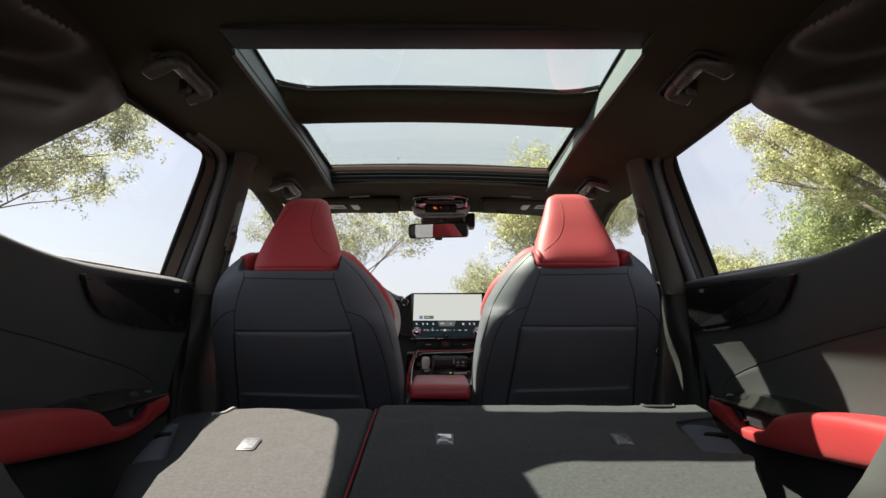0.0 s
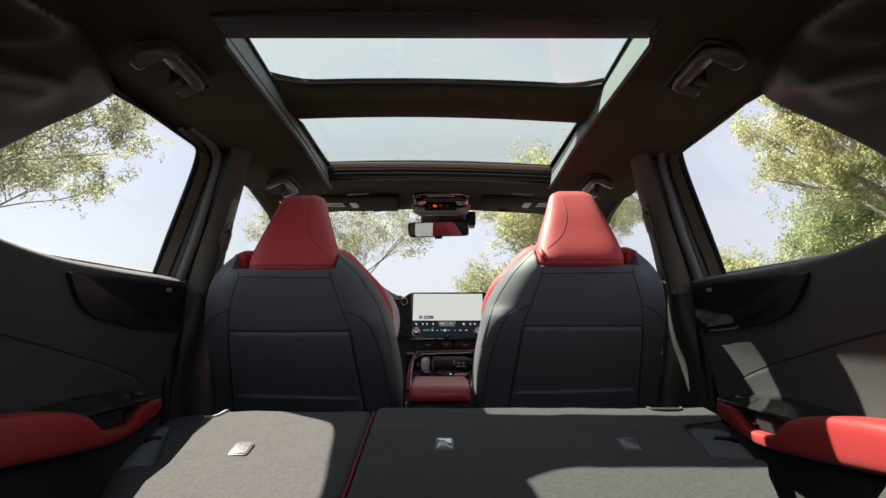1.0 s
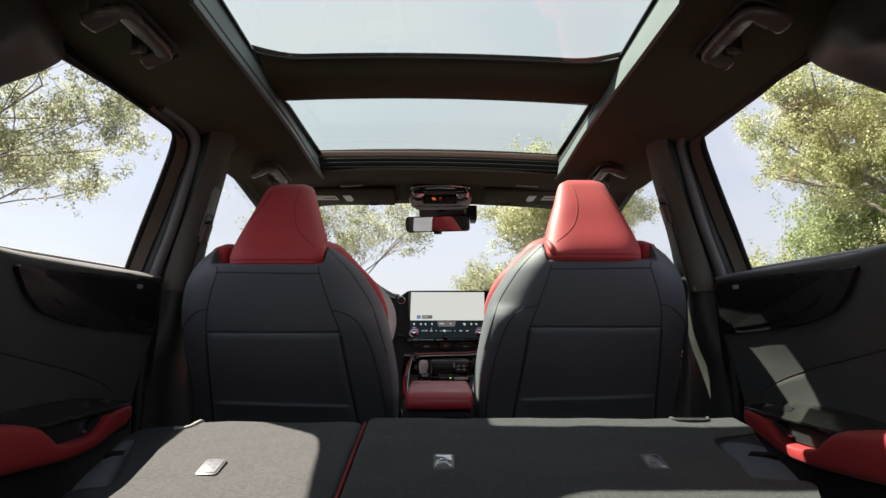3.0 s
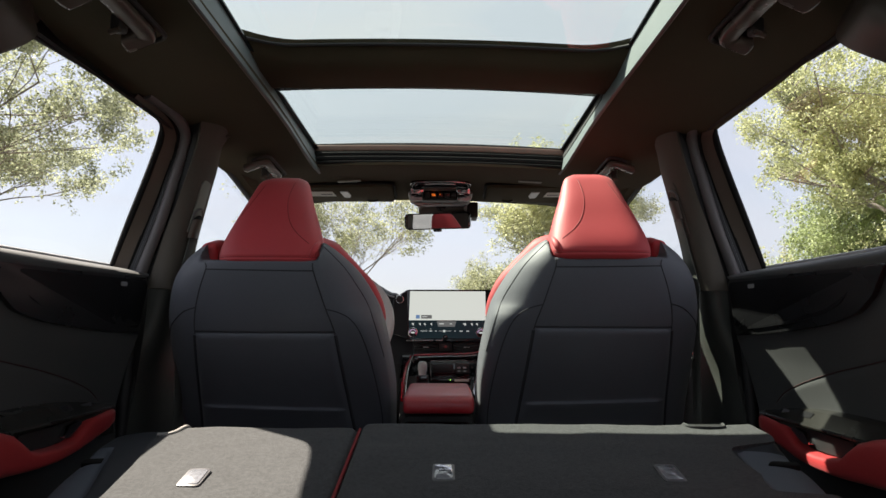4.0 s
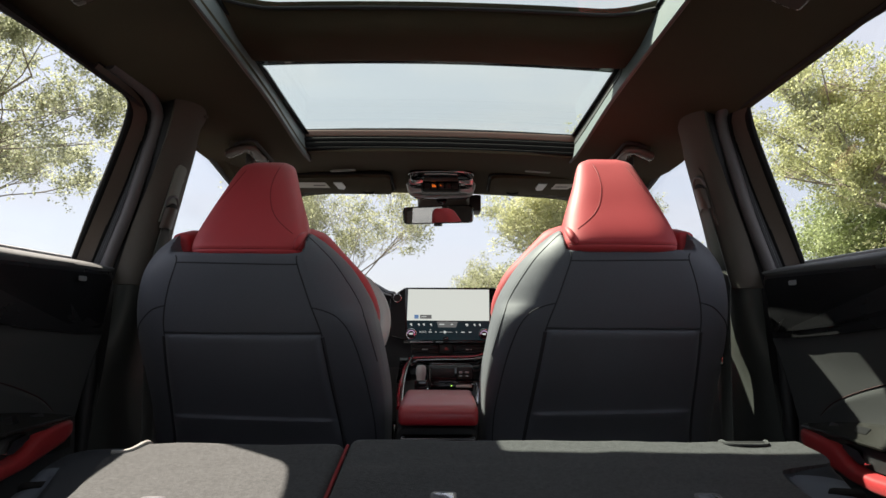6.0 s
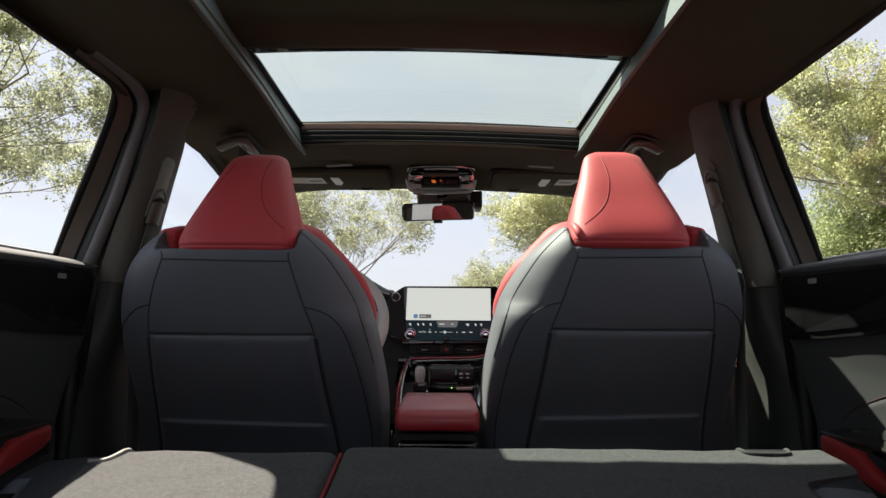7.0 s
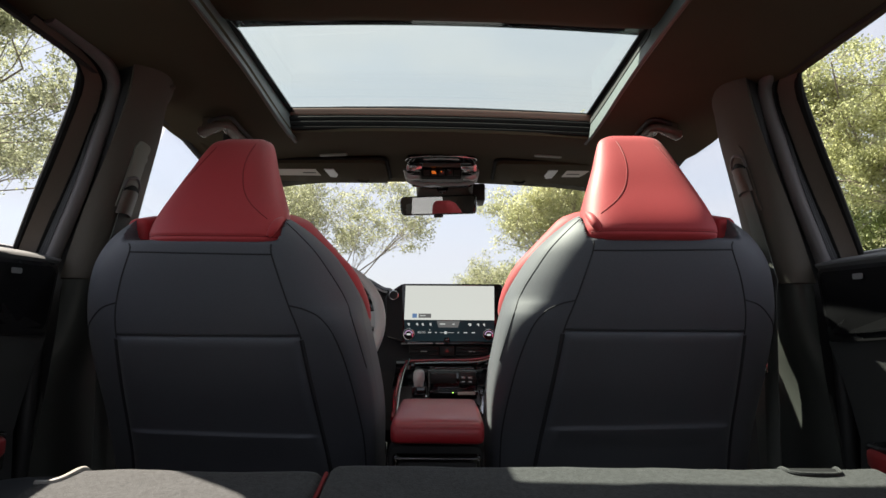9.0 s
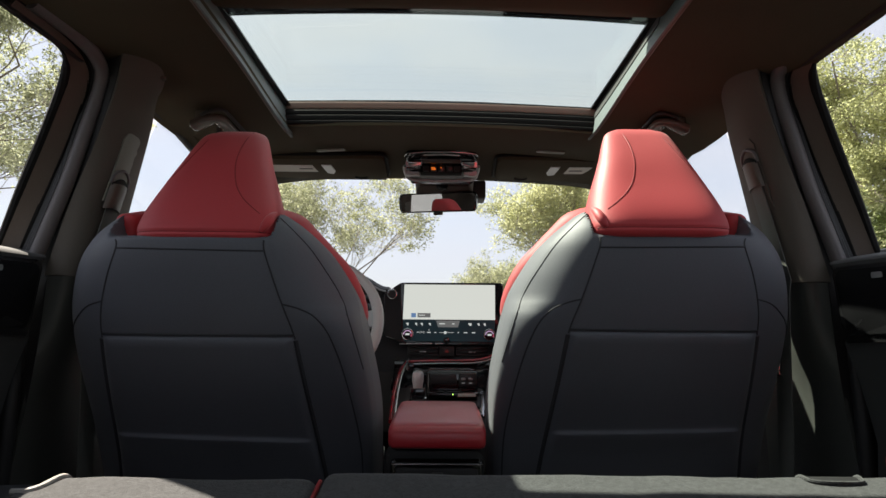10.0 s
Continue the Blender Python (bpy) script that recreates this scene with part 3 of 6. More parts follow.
def floor_and_sides():
    tagged(part("floor", box((-0.80, -0.15, 0.26), (0.80, 3.3, 0.30), 0.01), M_FLOOR, None), "dark carpeted cabin floor of the car", "floor", kind="structure")
    tagged(part("boot_floor", box((-0.56, -0.15, 0.55), (0.56, 0.75, 0.60), 0.01), M_CARPET, None), "grey carpeted load floor of the boot", "floor", kind="structure")
    bm = grid(lin(-0.74, 0.74, 13), lin(0, 1, 8), lambda x, q: (x * (1 - 0.14 * (1 - q)), 3.42 - 0.66 * (1 - q) - 0.10 * (x / 0.7) ** 2, 1.0 + 0.445 * (1 - q)), 0.004)
    tagged(part("firewall", grid(lin(-0.80, 0.80, 6), lin(0.28, 1.0, 8), lambda x, z: (x, 3.30 + 0.10 * (z - 0.28), z), 0.02), M_FLOOR, None), "dark carpeted footwell bulkhead below the dashboard", "bulkhead", kind="structure")
    for sx, nm in ((-1, "wall_left"), (1, "wall_right")):
        tagged(part(nm, box((min(sx * 0.80, sx * 0.83), -0.15, 0.26), (max(sx * 0.80, sx * 0.83), 3.42, 1.04), 0.005), M_PLASTIC, None), "dark inner body side behind the door trims", "body side", kind="structure")
    # unseen lower tailgate, assumed shut to cut the light from behind
    tagged(part("wall_rear", loft([[(x, y, z) for y, z in ((-0.22, 0.26), (-0.16, 0.60), (-0.17, 0.90), (-0.20, 0.96), (-0.24, 0.97), (-0.27, 0.26))] for x in lin(-0.83, 0.83, 8)]), M_PLASTIC, None), "dark lower tailgate trim, out of view and assumed shut", "tailgate", kind="structure")
    rear = grid(lin(-0.74, 0.74, 9), lin(0, 1, 6), lambda x, q: (x * (1 - 0.12 * q), -0.24 + 0.10 * q, 0.975 + 0.49 * q), 0.004)
    ob = tagged(part("window_rear", rear, M_WINGLASS, None), "clear rear window glass of the tailgate", "rear window", kind="structure")
    ob.visible_shadow = False
    ob = tagged(part("window_windscreen", bm, M_WINGLASS, None), "clear raked windscreen glass", "windscreen", kind="structure")
    ob.visible_shadow = False


floor_and_sides()


# ---- doors ----
def door_x(z, y=1.2):
    base = curve([(0.30, 0.738), (0.70, 0.752), (0.80, 0.758), (0.84, 0.755), (0.87, 0.748), (0.90, 0.738), (0.925, 0.729), (0.96, 0.719), (1.00, 0.714), (1.046, 0.713), (1.061, 0.715), (1.071, 0.731), (1.080, 0.787)], z)
    k = max(0.0, min(1.0, (y - 1.30) / 0.33))
    k = k * k * (3 - 2 * k)
    deep = 0.036 + 0.012 * step((0.945 - z) / 0.03) - 0.018 * step((0.84 - z) / 0.09)
    return base - deep * k * max(0.0, min(1.0, (1.070 - z) / 0.012))


def sill_rise(y):
    return 0.05 * max(0, (1.30 - y) / 0.40) ** 2


def rear_door(s):
    d = thing("rear_door", None, "closed rear car door, dark soft trim with red leather armrest", "car door", "rear doors")
    def front(z):
        return curve([(0.3, 1.660), (0.92, 1.664), (1.045, 1.668), (1.066, 1.70), (1.08, 1.72)], z)
    zs = lin(0.30, 0.86, 12) + lin(0.875, 1.036, 12) + lin(1.042, 1.080, 10)
    part("trim_panel", grid(zs, lin(0, 1, 30), lambda z, q: (s * door_x(z, 0.80 + q * (front(z) - 0.80)), 0.80 + q * (front(z) - 0.80), z + sill_rise(0.80 + q * (front(z) - 0.80)) * max(0, (z - 0.9) / 0.17)), 0.008), M_SOFT, d)
    part("sill_strip", tube([(s * 0.784, y, 1.077 + sill_rise(y)) for y in lin(0.86, 1.70, 20)], 0.009, 8), M_SILL, d, "pale grey window sill strip")
    part("window_wiper", tube([(s * 0.796, y, 1.072 + sill_rise(y)) for y in lin(0.86, 1.70, 20)], 0.006, 6), M_RUBBER, d)
    # speaker panel: gloss bezel with a fine dark grille
    on = lambda lift: (lambda y, z, k: (s * (door_x(z, y) - lift - k), y, z + sill_rise(y) * 0.8))
    bez = [(1.205, 1.044), (1.30, 1.045), (1.40, 1.046), (1.50, 1.047), (1.658, 1.048), (1.652, 0.922), (1.56, 0.927), (1.46, 0.936), (1.36, 0.950), (1.285, 0.968), (1.240, 0.996)]
    gr = [(1.275, 1.038), (1.36, 1.039), (1.46, 1.040), (1.648, 1.041), (1.644, 0.934), (1.56, 0.940), (1.46, 0.950), (1.37, 0.966), (1.318, 0.985), (1.292, 1.008)]
    part("speaker_bezel", prism(rounded(bez, 0.012), 0.010, on(0.001), 0.003), M_BEZEL, d, "gloss black speaker surround")
    part("speaker_grille", prism(rounded(gr, 0.012), 0.003, on(0.0105), 0.0015), M_GRILLE, d, "fine dark speaker grille")
    # small silver mark laid on the grille
    part("speaker_badge", prism(rounded([(1.545, 1.024), (1.565, 1.024), (1.565, 1.033), (1.545, 1.033)], 0.003), 0.0015, on(0.0135)), M_SILVER, d, "small silver mark")
    seam = smooth([(0.85, 0.966, 0), (0.98, 0.945, 0), (1.17, 0.911, 0), (1.40, 0.861, 0), (1.53, 0.815, 0), (1.585, 0.780, 0)], 8)
    part("seam", tube([(s * (door_x(p.y, p.x) - 0.0015), p.x, p.y) for p in seam], 0.0012, 6), M_DOORSEAM, d, "dark red stitched seam")
    part("lower_inset", grid(lin(0, 1, 48), lin(0, 1, 28), lambda a, b: (lambda p: (s * (door_x(p.y - b * (p.y - 0.76), p.x) - 0.0042 * math.sin(math.pi * min(1, b * 6) / 2)), p.x, p.y - b * (p.y - 0.76)))(seam[int(a * (len(seam) - 1))]), 0.002), M_SOFT, d, "charcoal leather lower door panel")
    # armrest: a thick pad that dips under the pull cup and rises again to a square tip
    dz = -0.008 if s > 0 else 0.0
    rows = []
    for y, z0, z1, w in ((0.80, 0.742, 0.808, 0.064), (0.95, 0.728, 0.806, 0.064), (1.05, 0.718, 0.803, 0.063), (1.13, 0.711, 0.796, 0.062), (1.20, 0.704, 0.786, 0.060), (1.25, 0.700, 0.776, 0.058),
                         (1.28, 0.698, 0.766, 0.057), (1.305, 0.696, 0.749, 0.056), (1.325, 0.695, 0.732, 0.056), (1.35, 0.694, 0.724, 0.056), (1.40, 0.694, 0.721, 0.055), (1.44, 0.698, 0.722, 0.054), (1.465, 0.701, 0.730, 0.054),
                         (1.485, 0.704, 0.744, 0.053), (1.505, 0.707, 0.756, 0.053), (1.54, 0.714, 0.762, 0.052), (1.575, 0.723, 0.764, 0.052), (1.594, 0.733, 0.765, 0.050), (1.600, 0.742, 0.763, 0.046)):
        ring = []
        for k in range(28):
            a = 2 * math.pi * k / 28
            ca, sa = math.cos(a), math.sin(a)
            ring.append((s * (0.747 - w / 2 + (w / 2 + 0.009) * math.copysign(abs(ca) ** 0.42, ca)), y, dz + (z0 + z1) / 2 + (z1 - z0) / 2 * math.copysign(abs(sa) ** 0.5, sa)))
        rows.append(ring)
    part("armrest", loft(rows), M_ARM, d, "padded red leather armrest", 60)
    # switch pod: a sloped gloss top whose inner lip overhangs the pull cup
    rows = []
    for y in lin(1.16, 1.28, 7) + lin(1.30, 1.52, 16) + lin(1.54, 1.602, 6):
        zt = curve([(1.16, 0.786), (1.31, 0.794), (1.465, 0.794), (1.585, 0.779), (1.602, 0.770)], y)
        zl = 0.7665
        back = 0.694 + 0.017 * step((y - 1.285) / 0.03) * step((1.515 - y) / 0.03)
        rows.append([(s * x, y, z + dz) for x, z in ((0.762, zt + 0.001), (0.735, zt), (0.722, zt - 0.003), (0.701, zl + 0.005), (0.6955, zl + 0.003), (0.6935, zl), (0.6950, zl - 0.0035), (back, zl - 0.006), (back + 0.002, 0.712), (0.762, 0.712))])
    sp = part("switch_pod", loft(rows), M_POD, d, "gloss black switch panel", 30)
    shell = lambda x0: (lambda y, z, k: (s * (x0 - k), y, z + dz))
    part("pull_cup", prism(rounded([(1.315, 0.757), (1.495, 0.757), (1.470, 0.733), (1.440, 0.724), (1.345, 0.726)], 0.010), 0.004, shell(0.7115)), M_RUBBER, sp)
    part("door_handle", prism(rounded([(1.428, 0.733), (1.446, 0.752), (1.482, 0.757), (1.490, 0.752), (1.466, 0.738), (1.446, 0.730)], 0.005), 0.012, shell(0.7085), 0.004), M_CHROME, sp, "satin chrome door handle")
    for y in (1.44, 1.51):
        zt = curve([(1.31, 0.794), (1.465, 0.794), (1.585, 0.779)], y)
        slope = lambda yy, v, k: (s * (0.7195 - 0.016 * v - 0.2 * k), yy, zt - 0.0056 - 0.018 * v + k + dz)
        part("window_switch", prism(rounded([(y, 0.2), (y + 0.034, 0.2), (y + 0.032, 0.7), (y + 0.002, 0.7)], 0.004), 0.0028, slope, 0.001), M_BEZEL, sp)
    # upper frame and glass
    A, B, C = smooth([(side_x(z, 0.002), y, z) for y, z in WIN_FRONT], 6), smooth(FRAME_MID, 6), smooth(SEAL, 6)
    mir = lambda p: (s * p.x, p.y, p.z)
    part("window_frame", grid(list(range(len(A))), lin(0, 1, 5), lambda i, q: mir(A[i].lerp(B[i], q)), 0.006), M_FRAME, d, "brown-black window frame")
    part("frame_backing", grid(list(range(len(A))), lin(0, 1, 3), lambda i, q: mir(B[i].lerp(C[i], q) + Vector((0.010, 0.004, 0))), 0.004), M_RUBBER, d)
    part("glass_seal", tube([mir(p) for p in A], [0.0045 + 0.0037 * step((1.415 - p.z) / 0.03) for p in A], 8), M_BLACKRUB, d)
    part("frame_seal", tube([mir(p) for p in B], 0.0066, 8), M_BLACKRUB, d)
    top = [(0.80, 1.330), (0.95, 1.375), (1.10, 1.398), (1.30, 1.412), (1.50, 1.418), (1.66, 1.415)]
    part("top_seal", along(top, s, 0.004, 0.0045, 8), M_RUBBER, d)
    ob = part("window_glass", grid(lin(0.84, 1.71, 6), lin(0, 1, 5), lambda y, q: (s * side_x(1.05 + q * 0.375, -0.010), y + 0.03 * (1 - q), 1.05 + q * 0.375), 0.004), M_WINGLASS, d, "clear side window glass")
    ob.visible_shadow = False


def front_door(s):
    d = thing("front_door", None, "closed front car door with dark soft trim", "car door", "front doors")
    zs = lin(0.30, 1.075, 20)
    part("trim_panel", grid(zs, lin(2.02, 3.15, 14), lambda z, y: (s * (door_x(z) + 0.010), y, z), 0.008), M_SOFT, d)
    part("sill_strip", tube([(s * 0.795, y, 1.077) for y in lin(2.05, 3.15, 8)], 0.008, 8), M_SEAL, d)
    part("armrest", prism([(2.15, 0.80), (2.75, 0.83), (2.80, 0.77), (2.15, 0.74)], 0.06, lambda y, z, k: (s * (0.72 - k), y, z), 0.012), M_RED, d, "padded red leather armrest")
    ob = part("window_glass", grid(lin(2.02, 3.2, 8), lin(0, 1, 5), lambda y, q: (lambda top: (s * side_x(1.05 + q * (top - 1.05), -0.010), y, 1.05 + q * (top - 1.05)))(1.44 - 0.28 * max(0, (y - 2.1) / 1.1) ** 1.3), 0.004), M_WINGLASS, d, "clear side window glass")
    ob.visible_shadow = False


for side in (-1, 1):
    rear_door(side)
for side in (-1, 1):
    front_door(side)


# ---- front seats ----
Y_REAR = [(0.40, 1.830), (0.60, 1.775), (0.70, 1.738), (0.76, 1.706), (0.85, 1.655), (0.94, 1.613), (1.00, 1.598), (1.06, 1.590), (1.09, 1.593), (1.110, 1.602), (1.128, 1.618), (1.142, 1.650)]
CREASE = [(0.40, 0.245), (0.745, 0.243), (0.85, 0.226), (0.92, 0.205), (0.957, 0.182), (0.977, 0.150), (1.02, 0.128), (1.06, 0.112), (1.10, 0.100), (1.142, 0.09)]
W_OUT = [(0.40, 0.262), (0.69, 0.266), (0.756, 0.264), (0.834, 0.263), (0.895, 0.262), (0.955, 0.260), (0.99, 0.257), (1.03, 0.249), (1.057, 0.239), (1.09, 0.219), (1.110, 0.202), (1.128, 0.184), (1.142, 0.164)]
W_IN = [(0.40, 0.255), (0.70, 0.268), (0.80, 0.270), (0.881, 0.260), (0.975, 0.241), (1.008, 0.227), (1.064, 0.191), (1.100, 0.156), (1.124, 0.127), (1.133, 0.112), (1.142, 0.092)]
WI_RED = [(0.40, 0.220), (0.88, 0.230), (0.94, 0.244), (0.96, 0.248), (0.996, 0.242), (1.048, 0.217), (1.082, 0.186), (1.12, 0.150), (1.147, 0.122), (1.156, 0.10)]
WO_RED = [(0.40, 0.205), (0.85, 0.235), (1.0, 0.215), (1.05, 0.195), (1.10, 0.180), (1.13, 0.172), (1.146, 0.165), (1.156, 0.14)]
SEAT_X = {-1: 0.378, 1: 0.367}
SEAT_DY = {-1: 0.0, 1: 0.022}
SEAT_UP = {-1: 0.0, 1: 0.013}


def back_surface(s, u, z):
    """The rear skin of the backrest: u runs across, positive towards the middle of the car."""
    z0 = z - SEAT_UP[s] * step((z - 0.66) / 0.12)
    w = curve(W_IN, z0) if u > 0 else curve(W_OUT, z0)
    q = min(1.0, abs(u) / w)
    if u > 0:
        c = min(curve(CREASE, z0), w - 0.004)
        e = max(0.0, (u - c) / (w - c))
        b = w - c
        d = 0.016 * q * q + b * (0.22 * e + 0.62 * e ** 2.2) + 0.022 * max(0.0, (e - 0.80) / 0.20) ** 2
        d += 0.0016 * math.exp(-((u - c) / 0.004) ** 2)
    else:
        k = max(0.0, (q - 0.42) / 0.58)
        d = 0.115 * (1 - math.sqrt(max(0.0, 1 - k ** 2.3))) + 0.012 * q * q
    # the well between the shoulders, where the headrest sits
    d += 0.17 * step((z0 - 1.082) / 0.022) * step((u + 0.152) / 0.012) * step((0.112 - u) / 0.014)
    return Vector((s * (SEAT_X[s] - u), curve(Y_REAR, z0) + d + SEAT_DY[s], z))


def seat_line(s, pts, lift=0.0002, per=8):
    return [back_surface(s, p.x, p.y) - Vector((0, lift, 0)) for p in smooth([(*p, 0) for p in pts], per)]


def front_seat(s):
    t = thing("front_seat", None, "upright front seat, charcoal leather back with red leather front", "car seat", "front seats")
    up = SEAT_UP[s]
    zs = [0.40, 0.55] + lin(0.66, 1.04, 24) + lin(1.05, 1.142, 22)
    rings = []
    for z in zs:
        ring = []
        wo, wi = curve(W_OUT, z), curve(W_IN, z)
        z += up * step((z - 0.66) / 0.12)
        for k in range(97):
            u = -wo + (wo + wi) * (0.5 - 0.5 * math.cos(math.pi * k / 96))
            ring.append(back_surface(s, u, z))
        yf = curve(Y_REAR, z) + 0.165 + SEAT_DY[s]
        a, b = ring[0], ring[-1]
        ring += [Vector((b.x, yf + 0.01, z)), Vector((b.x * 0.9 + a.x * 0.1, yf + 0.02, z)), Vector((a.x * 0.9 + b.x * 0.1, yf + 0.02, z)), Vector((a.x, yf + 0.01, z))]
        rings.append(ring)
    part("backrest", loft(rings), M_CHAR, t, "charcoal leather backrest shell", 60)
    # red front cushion wrapping round the shell's edge
    rings = []
    for z in [0.40, 0.55] + lin(0.66, 1.04, 20) + lin(1.06, 1.130, 8) + lin(1.137, 1.156, 6):
        wi, wo = curve(WI_RED, z), curve(WO_RED, z)
        y0 = curve(Y_REAR, min(z, 1.06)) + 0.135 + SEAT_DY[s] + 0.02 * step((z - 1.13) / 0.03)
        ring = []
        for k in range(36):
            an = 2 * math.pi * k / 36
            ca, sa = math.cos(an), math.sin(an)
            px = math.copysign(abs(ca) ** 0.55, ca)
            py = math.copysign(abs(sa) ** 0.7, sa)
            u = px * (wi if px > 0 else wo)
            ring.append((s * (SEAT_X[s] - u), y0 + 0.045 + 0.050 * py, z + up))
        rings.append(ring)
    part("front_cushion", loft(rings), M_RED, t, "red leather front bolsters", 60)
    part("bolster_end", box((-0.019, -0.046, -0.046), (0.019, 0.046, 0.046), 0.014, 4, pose(s * (SEAT_X[s] + 0.151), 1.700 + SEAT_DY[s], 1.093 + up, 14, 0, 0)), M_RED, t, "red leather bolster end beside the headrest", 60)
    # unseen dark panel, added to cut red light bounced off the front cushion
    part("seat_insert", grid(lin(-0.15, 0.15, 6), lin(0.60, 1.10, 10), lambda u, z: (s * (SEAT_X[s] - u), curve(Y_REAR, z - 0.02) + 0.236 + SEAT_DY[s], z), 0.012), M_CHAR, t, "unseen charcoal panel added to cut the red bounce")
    # panel lines and seams
    lines = ([(-0.134, 1.064), (-0.06, 1.0625), (0.04, 1.061), (0.103, 1.061)],
             [(0.101, 1.078), (0.103, 1.061), (0.117, 1.018), (0.131, 0.977), (0.143, 0.945), (0.150, 0.922)],
             [(-0.137, 1.078), (-0.134, 1.064), (-0.148, 1.02), (-0.158, 0.980), (-0.163, 0.945), (-0.164, 0.922)],
             [(0.131, 0.977), (0.158, 0.970), (0.184, 0.955), (0.207, 0.920), (0.228, 0.85), (0.245, 0.745), (0.247, 0.66)],
             [(-0.158, 0.980), (-0.188, 0.972), (-0.212, 0.957), (-0.234, 0.940), (-0.252, 0.915)])
    for ln in lines:
        part("seam", tube(seat_line(s, [(u, z + up) for u, z in ln], -0.0003), 0.0015, 6), M_SEAM, t)
    # welt a finger's width inside the shoulder's edge
    welt = [(curve(W_IN, z) - off, z + up) for z, off in ((1.120, 0.016), (1.100, 0.018), (1.070, 0.020), (1.035, 0.021), (1.00, 0.020), (0.96, 0.016), (0.92, 0.012), (0.87, 0.008))]
    part("shoulder_welt", tube(seat_line(s, welt, -0.0003), 0.0012, 6), M_SEAM, t)
    # pocket panel standing slightly proud
    top, bot = 0.924 + up, 0.640
    def pocket(a, b):
        z = top + (bot - top) * b
        wl = 0.162 + 0.024 * b
        wr = 0.147 + 0.038 * b
        u = -wl + (wl + wr) * a
        e = min(a, 1 - a) * (wl + wr)
        r = min(1.0, e / 0.012) * min(1.0, (b * 0.28) / 0.010)
        fold = z - 0.748 - up + 0.005 * (2 * a - 1)
        bag = 0.0080 * min(1.0, 14 * a * (1 - a)) * (math.exp(-(fold / 0.0045) ** 2) if fold > 0 else math.exp(-(fold / 0.030) ** 2))
        soft = 0.0012 * noise.noise((u * 14, z * 14, 2.0 + s)) + 0.0006 * noise.noise((u * 34, z * 34, 7.0 + s))
        return back_surface(s, u, z) - Vector((0, 0.0005 + 0.0085 * math.sqrt(max(0, r)) + bag + soft * r, 0))
    part("back_pocket", grid(lin(0, 1, 51), lin(0, 0.02, 3) + lin(0.04, 0.55, 22) + lin(0.56, 0.72, 30) + lin(0.74, 1, 10), pocket), M_CHAR, t, "flat charcoal leather map pocket")
    part("pocket_hem", tube(seat_line(s, [(-0.163, 0.928 + up), (-0.06, 0.9275 + up), (0.05, 0.9275 + up), (0.149, 0.928 + up)], -0.001), 0.0026, 6), M_SEAM, t)
    # dark tubes stand for the shaded gaps down the pocket's sides
    for u0, u1 in ((-0.165, -0.187), (0.150, 0.186)):
        part("pocket_edge", tube(seat_line(s, [(u0, 0.920 + up), (u0 + (u1 - u0) * 0.45, 0.80), (u1, 0.655)], -0.001), 0.0042, 6), M_SEAM, t)
    # headrest: a tapered trapezoid leaning forward
    HW = [(1.076, 0.096), (1.084, 0.107), (1.10, 0.112), (1.13, 0.109), (1.18, 0.096), (1.24, 0.077), (1.285, 0.064), (1.305, 0.054), (1.316, 0.036)]
    HR = [(1.076, 1.612), (1.084, 1.596), (1.10, 1.592), (1.13, 1.608), (1.18, 1.646), (1.24, 1.692), (1.285, 1.732), (1.305, 1.754), (1.316, 1.776)]
    HF = [(1.076, 1.735), (1.10, 1.755), (1.18, 1.790), (1.26, 1.815), (1.30, 1.816), (1.316, 1.804)]
    hx = 0.384 if s < 0 else 0.375
    dz = 0.011 if s > 0 else -0.004
    def head(z, an):
        ca, sa = math.cos(an), math.sin(an)
        w, r, f = curve(HW, z), curve(HR, z), curve(HF, z)
        ex = 0.42
        px = math.copysign(abs(ca) ** ex, ca)
        py = math.copysign(abs(sa) ** 0.60, sa)
        taper = 1.03 - 0.05 * py - 0.16 * max(0.0, py + 0.4) * max(0.0, (z - 1.10) / 0.2)
        # a welt line pinched in above the lower lip
        lip = 0.0022 * math.exp(-((z - 1.0955) / 0.0028) ** 2) * max(0.0, -sa)
        return Vector((s * (hx - 0.004 + 0.045 * max(0.0, z - 1.11)) + px * w * taper, (r + f) / 2 + py * (f - r) / 2 + lip + 0.5 * SEAT_DY[s], z + dz))
    zs = lin(1.076, 1.110, 18) + lin(1.12, 1.28, 16) + lin(1.287, 1.316, 8)
    h = part("headrest", loft([[head(z, 2 * math.pi * k / 96) for k in range(96)] for z in zs]), M_RED, t, "tapered red leather headrest", 60)
    def on_head(z, off):
        x = s * (hx - 0.004 + 0.045 * max(0.0, z - 1.11)) + off
        return min((head(z, math.pi + math.pi * k / 240) for k in range(241)), key=lambda p: abs(p.x - x)) + Vector((0, 0.0002, 0))
    for sg in (-1, 1):
        inner = sg == -s
        rows = ((1.128, 0.090), (1.14, 0.076), (1.158, 0.057), (1.185, 0.039), (1.225, 0.027), (1.26, 0.026), (1.290, 0.031), (1.309, 0.035)) if inner else ((1.200, 0.079), (1.225, 0.066), (1.25, 0.055), (1.28, 0.043), (1.308, 0.035))
        part("seam", tube(smooth([on_head(z, sg * off) for z, off in rows], 5), 0.0010, 6), M_REDSEAM, h)
    part("seam", tube([on_head(1.0955, x) for x in lin(-0.108, 0.108, 24)], 0.0011, 6), M_REDSEAM, h)
